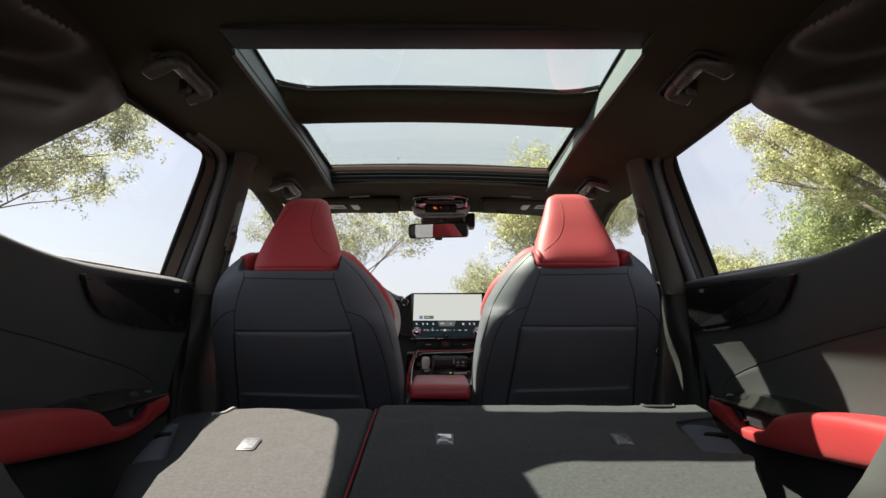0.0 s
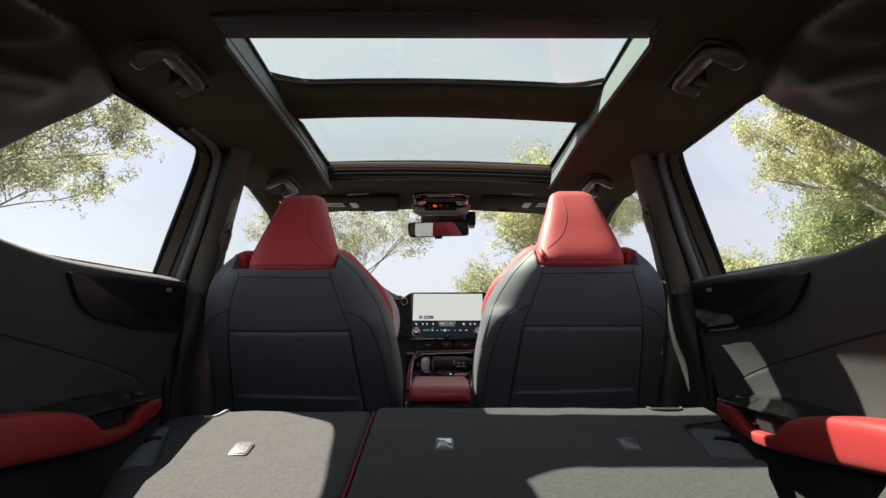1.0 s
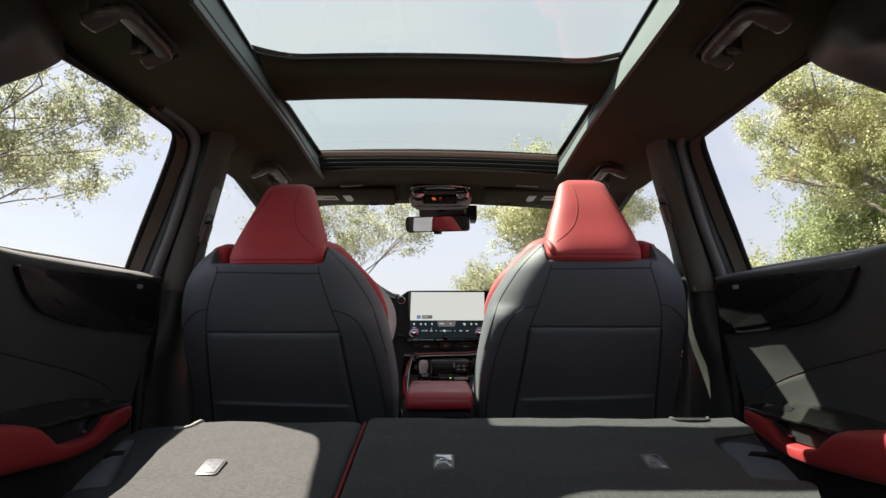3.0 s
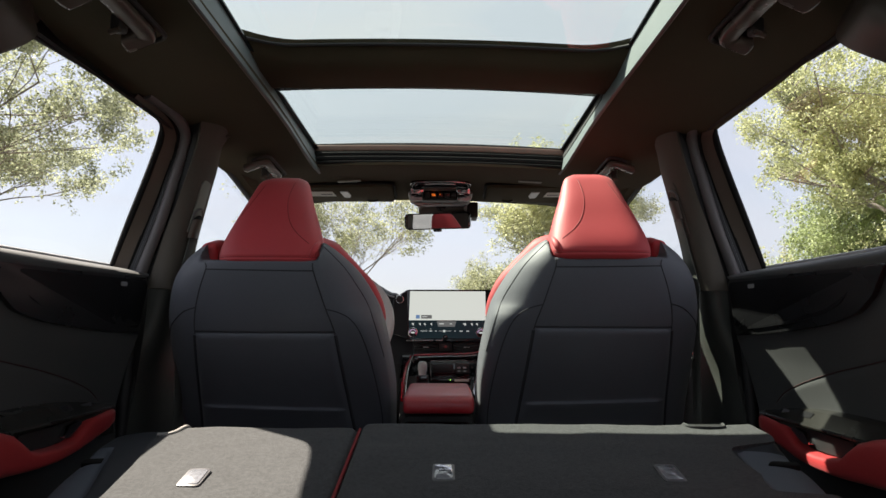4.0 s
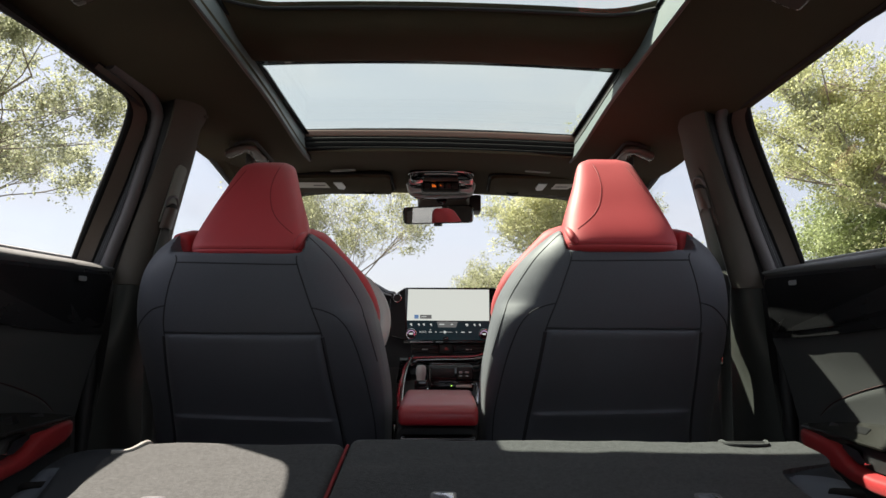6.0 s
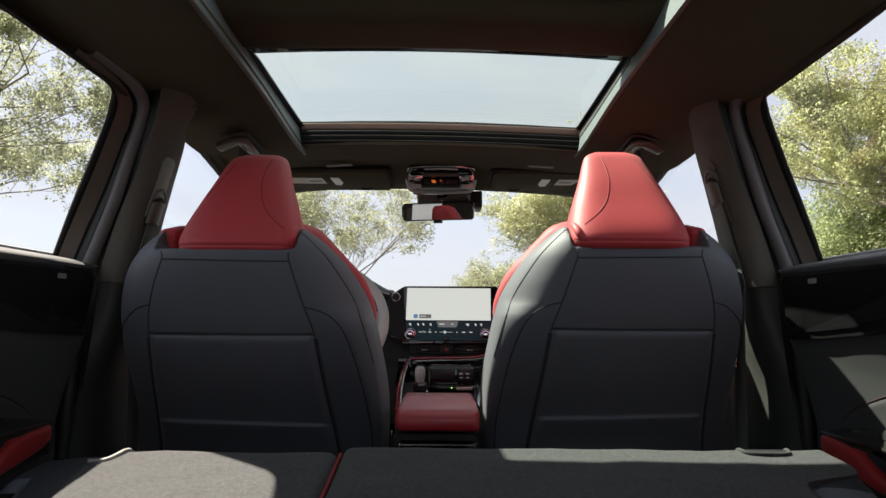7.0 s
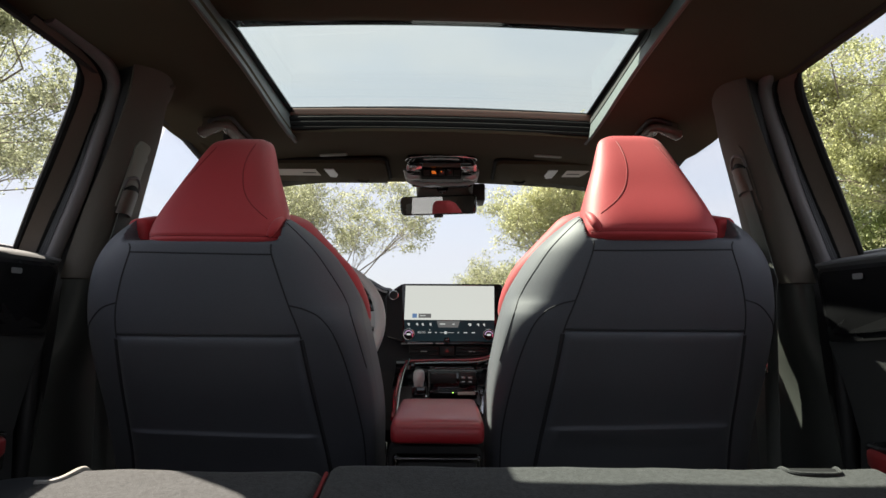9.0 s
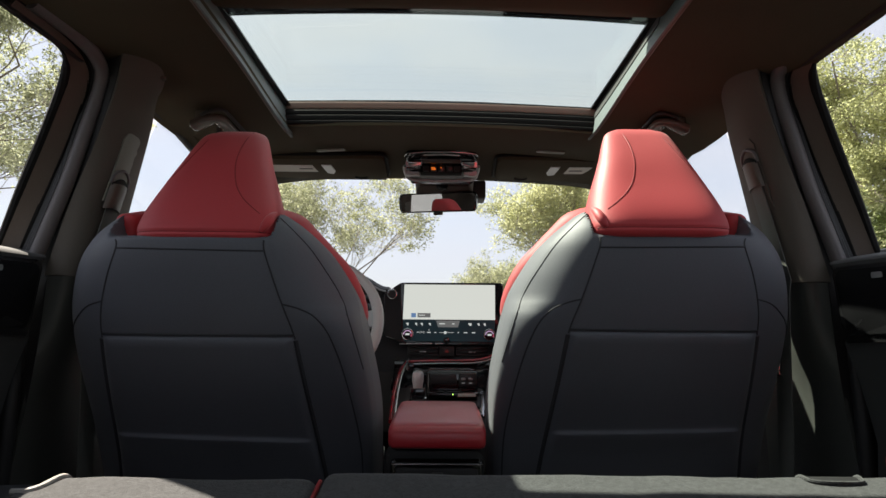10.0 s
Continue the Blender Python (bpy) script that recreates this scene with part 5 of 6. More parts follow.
def steering_wheel():
    t = thing("steering_wheel", None, "grey leather-rimmed three-spoke steering wheel", "steering wheel")
    c = Vector((-0.345, 2.24, 0.945))
    rot = Euler((radians(-24), 0, 0)).to_matrix()
    P = lambda x, y, z: c + rot @ Vector((x, y, z))
    R = 0.186
    rings = []
    for k in range(73):
        a = 2 * math.pi * k / 72
        rr = 0.0135 + 0.0015 * math.cos(3 * a)
        rings.append([P((R + rr * math.cos(b)) * math.cos(a), rr * math.sin(b), (R + rr * math.cos(b)) * math.sin(a)) for b in lin(0, 2 * math.pi, 13)[:-1]])
    part("rim", loft(rings, caps=False), mat("wheel_leather", (0.62, 0.61, 0.58), 0.42, grain=500, bump=0.1), t, "grey stitched leather rim", 60)
    hub = loft([[P(r * 0.085 * math.copysign(abs(math.cos(a)) ** 0.7, math.cos(a)), y, r * 0.075 * math.copysign(abs(math.sin(a)) ** 0.7, math.sin(a))) for a in lin(0, 2 * math.pi, 29)[:-1]] for y, r in ((0.03, 0.8), (0.0, 1.0), (-0.02, 0.95), (-0.03, 0.6))])
    part("hub", hub, M_PLASTIC, t)
    for x in (-1, 1):
        part("spoke", loft([[P(x * q, 0.004 + dy, dz + 0.01) for dy, dz in ((-0.008, -0.022), (0.006, -0.022), (0.006, 0.022), (-0.008, 0.022))] for q in (0.07, 0.12, 0.18)]), M_SILVER, t, "silver wheel spoke")
    part("spoke", loft([[P(dx, 0.004 + dy, -q) for dx, dy in ((-0.02, -0.008), (0.02, -0.008), (0.02, 0.006), (-0.02, 0.006))] for q in (0.06, 0.12, 0.18)]), M_SILVER, t)
    part("column", tube([P(0, 0.03, 0), P(0, 0.30, -0.02)], 0.045, 20), M_PLASTIC, t)
    part("stalk", tube([P(0.05, 0.05, 0.02), P(0.13, 0.05, 0.045), P(0.185, 0.045, 0.05)], [0.006, 0.008, 0.010], 10), M_SILVER, t, "silver-tipped column stalk")


steering_wheel()


# ---- roof fittings ----
def overhead_console():
    t = thing("overhead_console", None, "gloss black overhead console with map lamps and lit amber switches", "overhead console")
    z = lambda y: liner_z(0, y)
    y0, y1 = 2.40, 2.62
    def section(y, w, drop):
        return [(x + 0.002, y, zz) for x, zz in rounded([(-w, z(y) + 0.01), (w, z(y) + 0.01), (w * 0.97, z(y) - drop), (-w * 0.97, z(y) - drop)], 0.012, 4)]
    part("housing", loft([section(2.385, 0.085, 0.012), section(2.395, 0.102, 0.022), section(2.42, 0.110, 0.034), (section(2.50, 0.110, 0.058)), section(2.56, 0.104, 0.066), section(2.60, 0.095, 0.050), section(2.62, 0.08, 0.02)]), M_PIANO, t)
    part("switch_recess", box((-0.062, 2.430, 1.394), (0.064, 2.47, 1.420), 0.004, 2, pose(0, 0, 0)), M_BLACKRUB, t)
    for x, w in ((-0.044, 0.009), (-0.021, 0.010), (0.003, 0.010), (0.027, 0.010), (0.050, 0.009)):
        part("switch", box((x - w, 2.4265, 1.397), (x + w, 2.4315, 1.415), 0.002), M_PLASTIC, t)
    for x, zc, w, h, m in ((-0.024, 1.4085, 0.0050, 0.0014, M_AMBER), (-0.021, 1.4035, 0.0065, 0.0016, M_AMBER), (-0.018, 1.4060, 0.0012, 0.0030, M_AMBER), (0.001, 1.4085, 0.0014, 0.0014, M_AMBER),
                           (0.005, 1.4045, 0.0045, 0.0016, M_HAZARD), (0.029, 1.4060, 0.0035, 0.0012, M_HAZARD)):
        part("switch_light", box((x - w, 2.4245, zc - h), (x + w, 2.4275, zc + h)), m, t, "small amber lit switch mark")
    for s in (-1, 1):
        # clear lamp lens: a wedge that widens outwards
        lens = [(0.058, 1.414), (0.060, 1.428), (0.096, 1.436), (0.108, 1.430), (0.107, 1.404), (0.098, 1.400)]
        part("map_lamp", prism(rounded(lens, 0.004, 3), 0.018, lambda x, z, k: (s * x + 0.002, 2.436 - k - 0.25 * (z - 1.40), z), 0.004), M_CHROME, t, "clear map lamp lens")
        part("lamp_wing", prism(rounded([(0.066, 1.389), (0.068, 1.400), (0.100, 1.400), (0.110, 1.412), (0.109, 1.392), (0.100, 1.387)], 0.003, 3), 0.016, lambda x, z, k: (s * x + 0.002, 2.452 - k - 0.25 * (z - 1.40), z), 0.003), M_SILVER, t)
        part("lamp_gap", tube([(s * 0.064 + 0.002, 2.414, 1.4015), (s * 0.085 + 0.002, 2.412, 1.4025), (s * 0.104 + 0.002, 2.412, 1.4030)], 0.0022, 6), M_BLACKRUB, t)
    part("holder_door", box((-0.056, 2.400, 1.4195), (0.060, 2.42, 1.4315), 0.004, 2), M_QUARTER, t, "dark glasses holder flap")
    part("lower_rim", tube(smooth([(-0.108, 2.42, 1.412), (-0.106, 2.450, 1.398), (-0.090, 2.478, 1.3855), (0.002, 2.486, 1.3825), (0.094, 2.478, 1.3855), (0.110, 2.450, 1.398), (0.112, 2.42, 1.412)], 6), 0.0062, 10), M_SILVER, t, "silver lower rim")
    part("top_rim", tube(smooth([(-0.106, 2.400, 1.434), (-0.098, 2.390, 1.441), (-0.06, 2.382, 1.444), (0.002, 2.380, 1.445), (0.064, 2.382, 1.444), (0.102, 2.390, 1.441), (0.110, 2.400, 1.434)], 5), 0.0022, 8), M_CHROME, t, "thin bright upper rim")
    # extra chrome bar put in for the highlight on the upper rim
    part("rim_glint", tube(smooth([(-0.052, 2.388, 1.437), (0.002, 2.386, 1.4385), (0.056, 2.388, 1.437)], 5), 0.0028, 8), M_CHROME, t)


overhead_console()


def rear_view_mirror():
    t = thing("rear_view_mirror", None, "frameless rear-view mirror below a black sensor housing", "mirror")
    turn = pose(-0.009, 2.685, 1.351, 7.3, 0, -12.1)
    poly = rounded([(-0.133, -0.032), (0.133, -0.032), (0.136, 0.034), (-0.136, 0.034)], 0.016)
    bm = prism(poly, 0.024, lambda x, z, k: (x, 0.012 - k, z), 0.005)
    bm.transform(turn)
    part("shell", bm, M_PIANO, t)
    bm = prism(rounded([(-0.127, -0.0275), (0.127, -0.0275), (0.130, 0.0295), (-0.130, 0.0295)], 0.013), 0.001, lambda x, z, k: (x, -0.0125 - k, z))
    bm.transform(turn)
    part("mirror_glass", bm, M_MIRROR, t, "silvered mirror glass")
    bm = box((-0.016, -0.010, -0.042), (0.016, 0.006, -0.030), 0.003)
    bm.transform(turn)
    part("dimmer_tab", bm, M_PIANO, t)
    part("sensor_housing", loft([[(x + 0.012, y, zz) for x, zz in rounded([(-w, 1.455), (w, 1.455), (w * 0.94, lowz), (-w * 0.94, lowz)], 0.012, 4)] for y, w, lowz in ((2.64, 0.090, 1.40), (2.66, 0.102, 1.385), (2.76, 0.105, 1.375), (2.86, 0.10, 1.36))]), M_QUARTER, t, "dark grey camera housing on the glass")
    part("side_pod", box((0.105, 2.70, 1.372), (0.155, 2.80, 1.435), 0.006, 2), M_PLASTIC, t)
    part("sensor_lens", disc((0.004, 2.640, 1.404), 0.020, 0.012, n=28, bevel=0.002), M_PIANO, t)
    part("stem", tube([(-0.005, 2.70, 1.36), (-0.005, 2.72, 1.40)], 0.010, 12), M_PLASTIC, t)


rear_view_mirror()


def sun_visor(s):
    t = thing("sun_visor", None, "stowed dark cloth sun visor with a pale label", "sun visor", "sun visors")
    za = lambda y: 1.439 + 0.008 * (y - 2.40) / 0.30
    poly = rounded([(0.172, 2.405), (0.560, 2.425), (0.575, 2.715), (0.185, 2.715)], 0.035)
    part("visor_body", prism(poly, 0.018, lambda x, y, k: (s * x, y, za(y) + 0.008 - k), 0.007), M_LINER, t)
    # black tube drawn round the visor for the shadow in its gap
    gap = [(s * x, y, za(y) + 0.004) for x, y in rounded([(0.166, 2.399), (0.566, 2.419), (0.581, 2.721), (0.179, 2.721)], 0.038, 6)]
    part("shadow_gap", tube(gap + gap[:1], 0.0055, 6), M_BLACKRUB, t)
    part("visor_edge", tube([(s * x, 2.718, za(2.718) - 0.003) for x in lin(0.19, 0.57, 8)], 0.007, 8), M_PLASTIC, t)
    part("label", prism([(0.402, 2.495), (0.545, 2.495), (0.545, 2.590), (0.402, 2.590)], 0.0008, lambda x, y, k: (s * x, y, za(y) - 0.0105 - k)), M_PALE, t, "pale printed warning label")
    part("print_bar", prism([(0.410, 2.535), (0.452, 2.535), (0.452, 2.548), (0.410, 2.548)], 0.0005, lambda x, y, k: (s * x, y, za(y) - 0.0120 - k)), M_PLASTIC, t)
    part("ticket_clip", prism([(0.342, 2.485), (0.372, 2.485), (0.372, 2.600), (0.354, 2.610), (0.342, 2.57)], 0.003, lambda x, y, k: (s * x, y, za(y) - 0.0105 - k)), M_SILVER, t, "small silver ticket clip")
    part("hook", tube(smooth([(s * 0.252, 2.675, za(2.675) - 0.004), (s * 0.255, 2.66, za(2.66) - 0.016), (s * 0.285, 2.66, za(2.66) - 0.016), (s * 0.288, 2.675, za(2.675) - 0.004)], 5), 0.004, 8), M_PLASTIC, t)
    l = thing("vanity_lamp", None, "flush clear vanity lamp in the headliner", "lamp", "vanity lamps")
    part("lens", prism(rounded([(0.275, 2.325), (0.355, 2.325), (0.355, 2.350), (0.275, 2.350)], 0.006), 0.003, lambda x, y, k: (s * x, y, liner_z(x, y) - 0.0005 - k), 0.001), M_PLATE, l)


for side in (-1, 1):
    sun_visor(side)


def grab_handle(s, y0, y1, xi):
    """A folded grab handle: a moulded bracket whose arms fall away towards the window, with a coat hook."""
    t = thing("grab_handle", None, "folded dark brown plastic grab handle on the headliner", "grab handle", "grab handles")
    xi += 0.004
    xo = xi + 0.068
    fall = lambda x: 0.014 * max(0.0, (x - xi) / 0.062)
    zz = lambda x, y: liner_z(x, y) - fall(x)
    path = smooth([(xo, y0 + 0.021, 0), (xi + 0.042, y0 + 0.020, 0), (xi + 0.018, y0 + 0.025, 0), (xi + 0.0125, y0 + 0.048, 0), (xi + 0.0125, (y0 + y1) / 2, 0),
                   (xi + 0.0125, y1 - 0.044, 0), (xi + 0.018, y1 - 0.023, 0), (xi + 0.034, y1 - 0.019, 0), (xi + 0.052, y1 - 0.020, 0)], 6)
    rings = []
    for i, p in enumerate(path):
        d = (path[min(i + 1, len(path) - 1)] - path[max(i - 1, 0)]).normalized()
        a = Vector((d.y, -d.x, 0))
        w = 0.0165 + 0.0050 * max(0.0, min(1.0, (p.x - xi - 0.016) / 0.030))
        end = min(i, len(path) - 1 - i)
        w *= 0.82 if end == 0 else 1.0
        h = 0.0080 if end == 0 else 0.0095
        ring = []
        for k in range(20):
            an = 2 * math.pi * k / 20
            ca, sa = math.cos(an), math.sin(an)
            o = p + a * (w * math.copysign(abs(ca) ** 0.6, ca))
            ring.append((s * o.x, o.y, zz(p.x, p.y) - 0.0065 + h * math.copysign(abs(sa) ** 0.6, sa)))
        rings.append(ring)
    part("grip", loft(rings), M_HANDLE, t, "", 50)
    for y, xm in ((y0 + 0.021, xo - 0.006), (y1 - 0.020, xi + 0.048)):
        part("mount", box((min(s * (xm - 0.028), s * xm), y - 0.014, zz(xm, y) - 0.001), (max(s * (xm - 0.028), s * xm), y + 0.014, zz(xm, y) + 0.026), 0.005, 3), M_HANDLE, t)
    hy = y1 - 0.066
    hk = part("coat_hook", box((min(s * (xi + 0.028), s * (xi + 0.048)), hy - 0.013, zz(xi + 0.035, hy) - 0.016), (max(s * (xi + 0.028), s * (xi + 0.048)), hy + 0.010, zz(xi + 0.035, hy) + 0.012), 0.005, 3), M_PLASTIC, t, "small fold-out coat hook")
    part("hook_tip", tube([(s * (xi + 0.030), hy - 0.013, zz(xi + 0.03, hy) - 0.018), (s * (xi + 0.048), hy - 0.009, zz(xi + 0.04, hy) - 0.018)], 0.0045, 8), M_HANDLE, hk)
    # black tube round the moulding, standing for the shadow in its gap
    rim = rounded([(xo - 0.02, y0 - 0.007), (xi - 0.007, y0 - 0.007), (xi - 0.007, y1 + 0.007), (xi + 0.036, y1 + 0.007)], 0.022, 6)[3:-3]
    part("surround_gap", tube([(s * x, y, liner_z(x, y) - 0.003 - 0.6 * fall(x)) for x, y in rim], 0.0042, 8), M_RUBBER, t)


for side in (-1, 1):
    grab_handle(side, 1.062, 1.252, 0.468)
for side in (-1, 1):
    grab_handle(side, 1.940, 2.120, 0.482)


def seat_belt(s):
    t = thing("seat_belt", None, "grey webbing seat belt hanging from its pillar anchor", "seat belt", "front seat belts")
    skin = pillar_face(s, PILLAR_UP)
    inn = Vector((-s * 0.80, -0.60, 0.0))
    def on(z, q, lift):
        return Vector(skin(z, q)) + inn * lift
    top = 1.300
    def plate(v, q):
        z1 = top - 0.014 * abs(2 * q - 1) ** 6
        return on(1.165 + (z1 - 1.165) * v, 0.27 + 0.33 * q, 0.008)
    part("slider_plate", grid(lin(0, 1, 16), lin(0, 1, 9), plate, 0.003), M_PLATE if s < 0 else M_PILLAR, t, "flat belt height adjuster plate")
    cz = 1.205 if s < 0 else 1.258
    q0, q1 = 0.29, 0.57
    mid = (q0 + q1) / 2
    ring = [on(cz - 0.006, q0, 0.012), on(cz + 0.012, q0 + 0.015, 0.014), on(cz + 0.021, mid - 0.03, 0.015), on(cz + 0.020, mid + 0.06, 0.015), on(cz + 0.010, q1 - 0.005, 0.014), on(cz - 0.006, q1, 0.012)]
    part("anchor_ring", tube(smooth(ring, 5), 0.0030, 8), M_SEAL, t, "slim grey belt guide ring")
    # black sheet stands for the shade where the belt passes through
    part("guide_slot", grid(lin(0, 1, 6), lin(0, 1, 11), lambda v, q: on(cz - 0.010 + (0.004 + 0.012 * math.sin(math.pi * q)) * v, q0 + (q1 - q0) * q, 0.0165), 0.002), M_BLACKRUB, t, "black sheet for the shaded belt slot")
    def wrap(v, q):
        """The moulded cover that the belt runs through."""
        z = cz - 0.008 - 0.046 * v
        return on(z, q0 + (q1 - q0) * q, 0.014 + 0.018 * math.sin(math.pi * q) ** 0.6 * (1 - 0.25 * v))
    part("anchor_cover", grid(lin(0, 1, 8), lin(0, 1, 13), wrap, 0.002), M_FRAME, t, "moulded belt guide cover")
    low = Vector((s * 0.655, 1.80, 0.45))
    def belt(v, w):
        z = cz - 0.045 - v * (cz - 0.50)
        q = 0.33 + 0.20 * w
        p = on(max(1.03, z), q, 0.014)
        p.z = z
        if z < 1.03:
            p += Vector((-s * 0.004, 0.05 * (1.03 - z), 0))
        return p
    part("webbing", grid(lin(0, 1, 30), lin(0, 1, 5), belt, 0.0015), M_WEB, t, "grey woven belt webbing")
    part("buckle_tongue", box((min(s * 0.606, s * 0.618), 1.735, 0.86), (max(s * 0.606, s * 0.618), 1.775, 0.90), 0.004), M_CHROME, t)


for side in (-1, 1):
    seat_belt(side)


# ---- trees ----
def tree(at, height, crown, seed, leaf, leaves, size, label, bare=0.0, lean=(0, 0), fork=0.42, spread=0.105, lacy=2.0, droop=0.0, girth=0.011, shift=(0, 0, 0)):
    """A broad-leaved tree: tapered trunk, limbs, and separate leaves on the twigs."""
    rng = random.Random(seed)
    t = thing("tree", None, label, "tree", "trees round the car")
    base = Vector(at)
    top = base + Vector((lean[0], lean[1], height))
    cx, cy, cz = crown
    mid = base + Vector((lean[0], lean[1], height - cz * 0.95))
    segs, tips = [], []
    def grow(p, d, length, r, level):
        pts, q = [p.copy()], p.copy()
        steps = 5 if level < 2 else 3
        for k in range(steps):
            d = (d + Vector((rng.uniform(-1, 1), rng.uniform(-1, 1), rng.uniform(-0.6, 0.9))) * ((0.05, 0.16, 0.24, 0.30, 0.30)[level])).normalized()
            q = q + d * (length / steps)
            pts.append(q.copy())
        if level == 4:
            gap = noise.noise(pts[1] * 1.5 + Vector((seed, 0, 0))) + 0.5 * noise.noise(pts[1] * 3.7)
            amount = 1.0 + lacy * gap
            if amount > 0.15 and rng.random() >= bare:
                segs.append((pts, r, r * 0.3))
                tips.append((pts[0], pts[-1], amount))
            return
        segs.append((pts, r, r * 0.55))
        kids = (9, 7, 6, 4)[level]
        for k in range(kids):
            f = rng.uniform(0.35, 1.0) if k else 1.0
            if level == 0:
                f = 0.72 + 0.28 * k / kids
            i = min(steps - 1, int(f * steps))
            o = pts[i].lerp(pts[i + 1], f * steps - i if f < 1 else 1)
            az = rng.uniform(0, 2 * math.pi) + k * 2.4
            out = Vector((math.cos(az), math.sin(az), rng.uniform(-0.05, 0.8) - droop if level < 2 else rng.uniform(-0.45, 0.7)))
            nd = (d * (0.35 if level == 0 else 0.75) + out * (0.85 if level == 0 else 0.8)).normalized()
            want = (0.62, 0.62, 0.60, 0.55)[level]
            ln = length * want * rng.uniform(0.75, 1.15)
            if level == 0:
                ln = max(cx, cz) * rng.uniform(0.62, 0.85)
            e = o + nd * ln
            w = Vector(((e.x - mid.x) / cx, (e.y - mid.y) / cy, (e.z - mid.z) / cz))
            # an uneven crown: some sides reach out, others stay short
            reach = 1.0 + 0.45 * noise.noise(w.normalized() * 2.2 + Vector((seed * 3.1, 0, 0)))
            if w.length > 1.05 * reach:
                e = mid + (e - mid) * (reach / w.length) * rng.uniform(0.62, 1.12)
                nd = (e - o).normalized()
                ln = (e - o).length
            if ln > 0.05:
                grow(o, nd, ln, r * (0.40 if level == 0 else 0.42), level + 1)
    grow(base, Vector((lean[0] * 0.15, lean[1] * 0.15, 1)).normalized(), height * fork, height * girth, 0)
    verts, faces = [], []
    for pts, r0, r1 in segs:
        n = 7 if r0 > 0.03 else 4 if r0 > 0.008 else 3
        b0 = len(verts)
        for k, p in enumerate(pts):
            d = (pts[min(k + 1, len(pts) - 1)] - pts[max(k - 1, 0)]).normalized()
            a = d.cross(Vector((0.3, 0.9, 0.2))).normalized()
            b = a.cross(d)
            r = r0 + (r1 - r0) * k / (len(pts) - 1)
            for j in range(n):
                an = 2 * math.pi * j / n
                verts.append(p + a * (r * math.cos(an)) + b * (r * math.sin(an)))
        for k in range(len(pts) - 1):
            for j in range(n):
                j2 = (j + 1) % n
                faces.append((b0 + k * n + j, b0 + k * n + j2, b0 + (k + 1) * n + j2, b0 + (k + 1) * n + j))
    me = bpy.data.meshes.new("trunk")
    me.from_pydata([v + Vector(shift) for v in verts], [], faces)
    me.polygons.foreach_set("use_smooth", [True] * len(faces))
    me.materials.append(M_BARK)
    o = new("trunk", me)
    o.parent = t
    # leaves sit in small bunches along the twigs
    nr = np.random.default_rng(seed)
    A = np.array([tuple(q[0]) for q in tips])
    B = np.array([tuple(q[1]) for q in tips])
    W = np.clip(np.array([q[2] for q in tips]), 0.0, 2.0)
    pick = nr.choice(len(tips), size=leaves // 8, p=W / W.sum())
    f = nr.random((len(pick), 1)) ** 0.7
    mid_pts = A[pick] * (1 - f) + B[pick] * f + nr.normal(0, spread, (len(pick), 3))
    p = np.repeat(mid_pts + np.array(shift), 8, axis=0) + nr.normal(0, size * 0.8, (len(pick) * 8, 3))
    m = len(p)
    d = np.column_stack((nr.uniform(-1, 1, m), nr.uniform(-1, 1, m), nr.uniform(-1.2, 0.5, m)))
    d /= np.linalg.norm(d, axis=1)[:, None]
    n = np.cross(d, nr.uniform(-1, 1, (m, 3)))
    n /= np.linalg.norm(n, axis=1)[:, None] + 1e-9
    sz = size * nr.uniform(0.6, 1.25, (m, 1))
    bend = np.cross(d, n) * sz * 0.12
    co = np.stack((p, p + d * sz * 0.45 + n * sz * 0.32 + bend, p + d * sz, p + d * sz * 0.45 - n * sz * 0.32 + bend), axis=1).reshape(-1, 3)
    me = bpy.data.meshes.new("crown")
    me.vertices.add(4 * m)
    me.vertices.foreach_set("co", co.astype(np.float32).ravel())
    me.loops.add(4 * m)
    me.loops.foreach_set("vertex_index", np.arange(4 * m, dtype=np.int32))
    me.polygons.add(m)
    me.polygons.foreach_set("loop_start", np.arange(0, 4 * m, 4, dtype=np.int32))
    me.update(calc_edges=True)
    me.materials.append(leaf)
    o = tagged(new("crown", me), kind="stuff")
    o.parent = t
    return t


tree((-6.25, 7.2, 0), 5.5, (2.75, 2.7, 2.0), 7, M_LEAF_D, 110000, 0.041, "olive-green broad-leaved tree overhanging the parked car", fork=0.50, spread=0.045, lacy=2.2, droop=0.25, shift=(-0.06, 0, -0.18))
tree((-2.1, 13.2, 0), 4.6, (2.3, 1.9, 1.7), 11, M_LEAF_A, 30000, 0.046, "thin-leaved tree with fine branches ahead of the car", bare=0.1, spread=0.07, lacy=2.4, girth=0.009)
tree((2.8, 13.0, 0), 5.5, (1.9, 1.9, 2.1), 5, M_LEAF_B, 74000, 0.042, "dense yellow-green tree ahead of the car", spread=0.08, lacy=1.6)
tree((8.35, 10.8, 0), 7.3, (2.9, 2.8, 3.8), 9, M_LEAF_E, 200000, 0.048, "dense yellow-green tree beside the parked car", fork=0.36, spread=0.085, lacy=1.5, droop=0.35, girth=0.018, shift=(0.42, 0, -0.05))
tree((2.1, 24, 0), 3.2, (2.2, 1.8, 1.3), 21, M_LEAF_A, 18000, 0.075, "small distant yellow-green tree", spread=0.10, lacy=2.4)
tree((7.6, 14.6, 0), 2.9, (1.3, 1.5, 1.2), 31, M_LEAF_B, 22000, 0.055, "low yellow-green tree behind the near one", spread=0.08, lacy=2.0, shift=(-0.25, 0, 0.1))
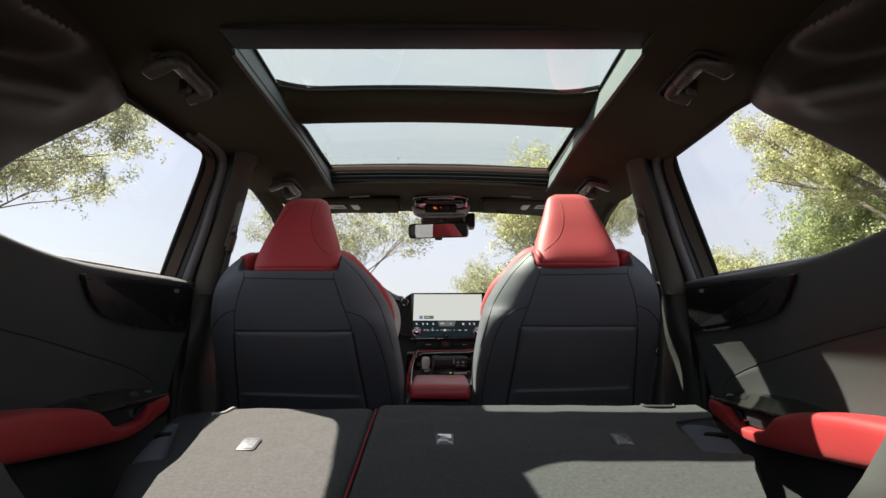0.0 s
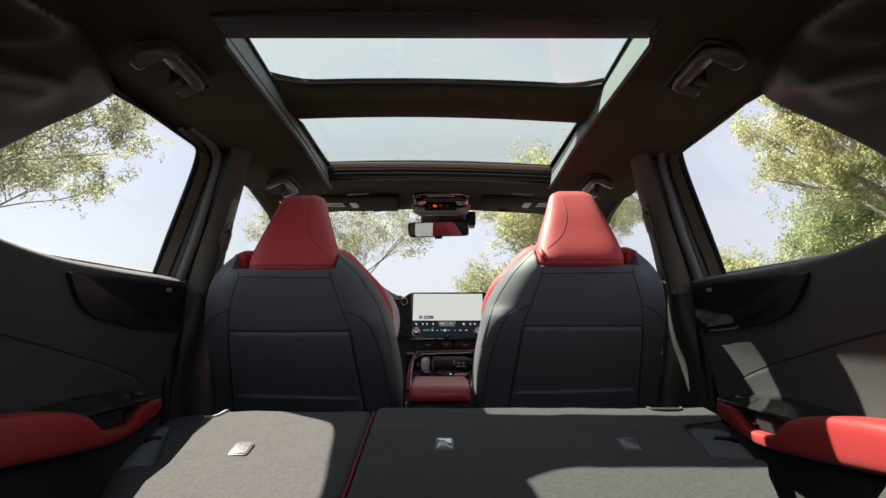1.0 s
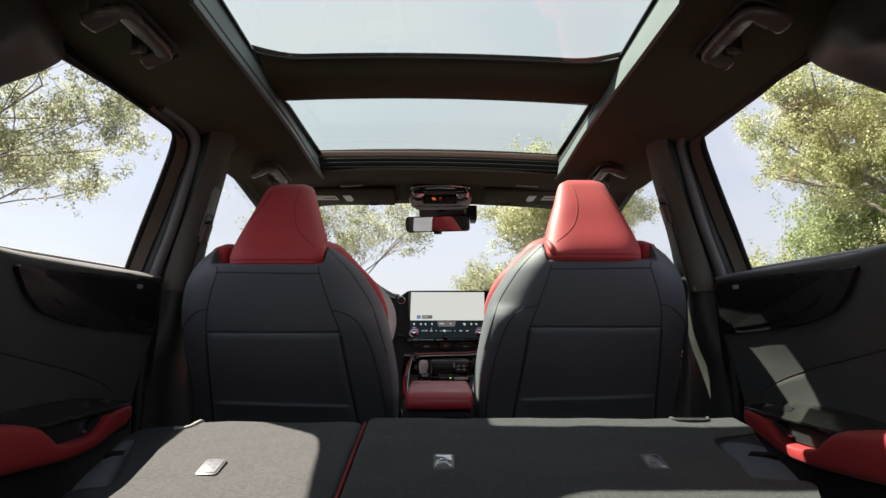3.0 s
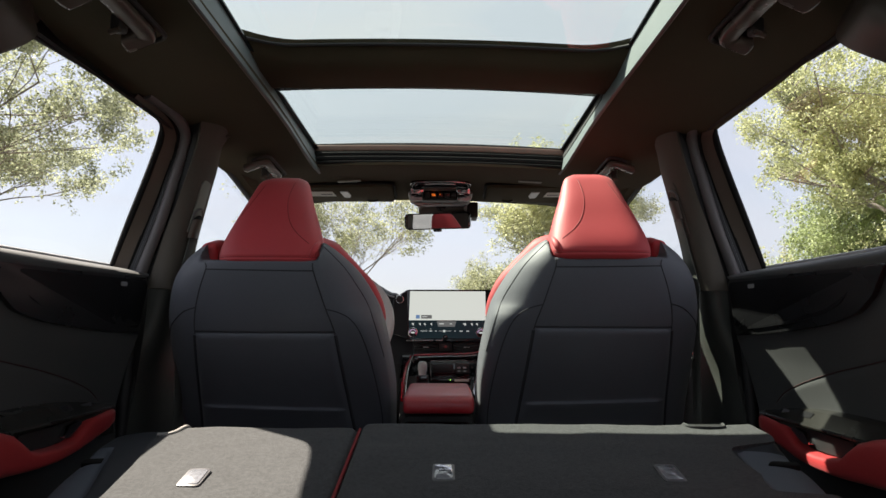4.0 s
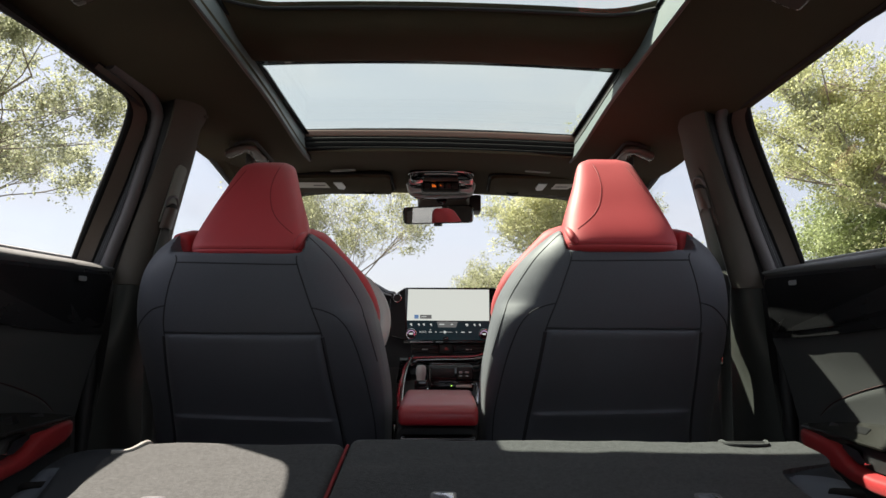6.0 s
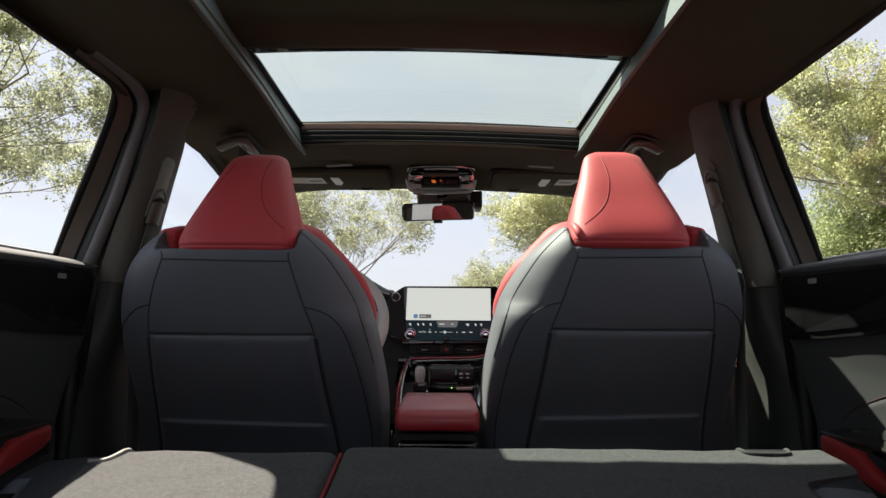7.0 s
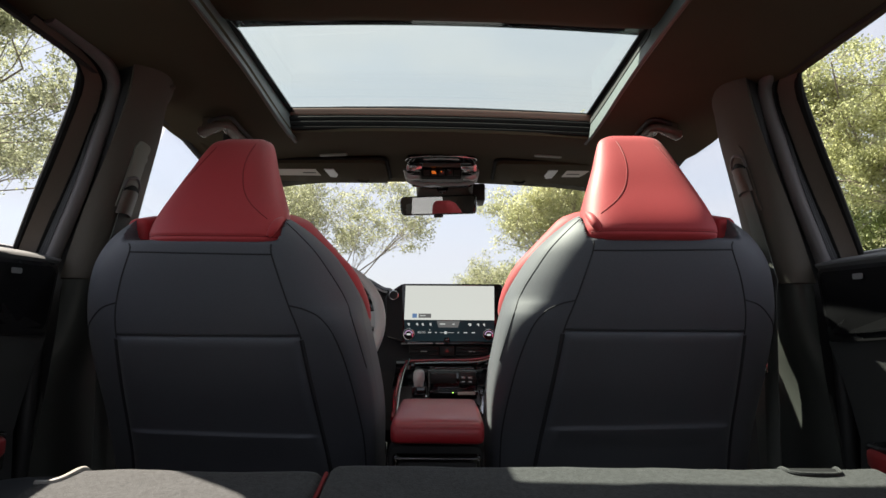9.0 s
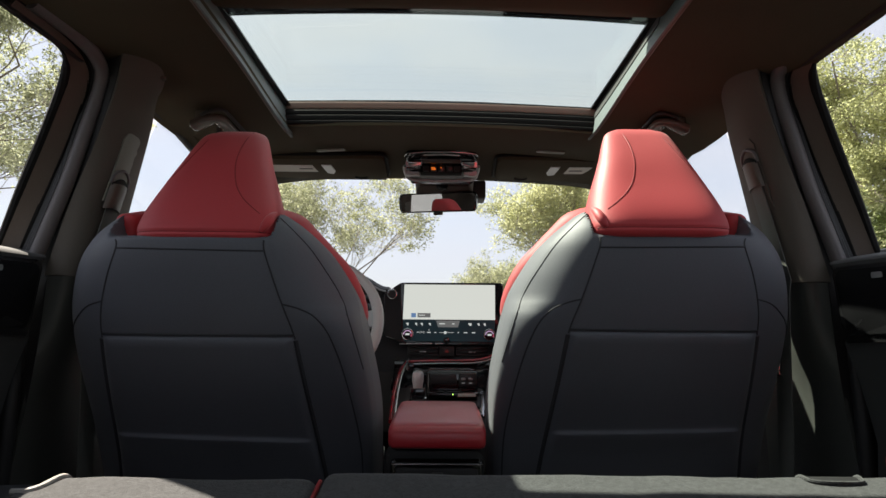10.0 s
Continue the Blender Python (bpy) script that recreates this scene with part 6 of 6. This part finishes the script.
tree((10.2, 13.8, 0), 4.5, (2.3, 2.0, 2.1), 27, M_LEAF_C, 70000, 0.055, "fresh green tree behind the near one", spread=0.09, lacy=1.5, fork=0.3, shift=(-1.1, 0, -0.1))


# each thing's empty stands at its base
def settle():
    for ob in [o for o in scene.objects if o.type == 'EMPTY' and o.parent is None and o.children]:
        pts = [Vector(c) for k in ob.children_recursive if k.type == 'MESH' for c in k.bound_box]
        if pts:
            at = Vector(((min(p.x for p in pts) + max(p.x for p in pts)) / 2, (min(p.y for p in pts) + max(p.y for p in pts)) / 2, min(p.z for p in pts)))
            ob.location = at
            for k in ob.children:
                k.matrix_parent_inverse = Matrix.Translation(-at)


settle()
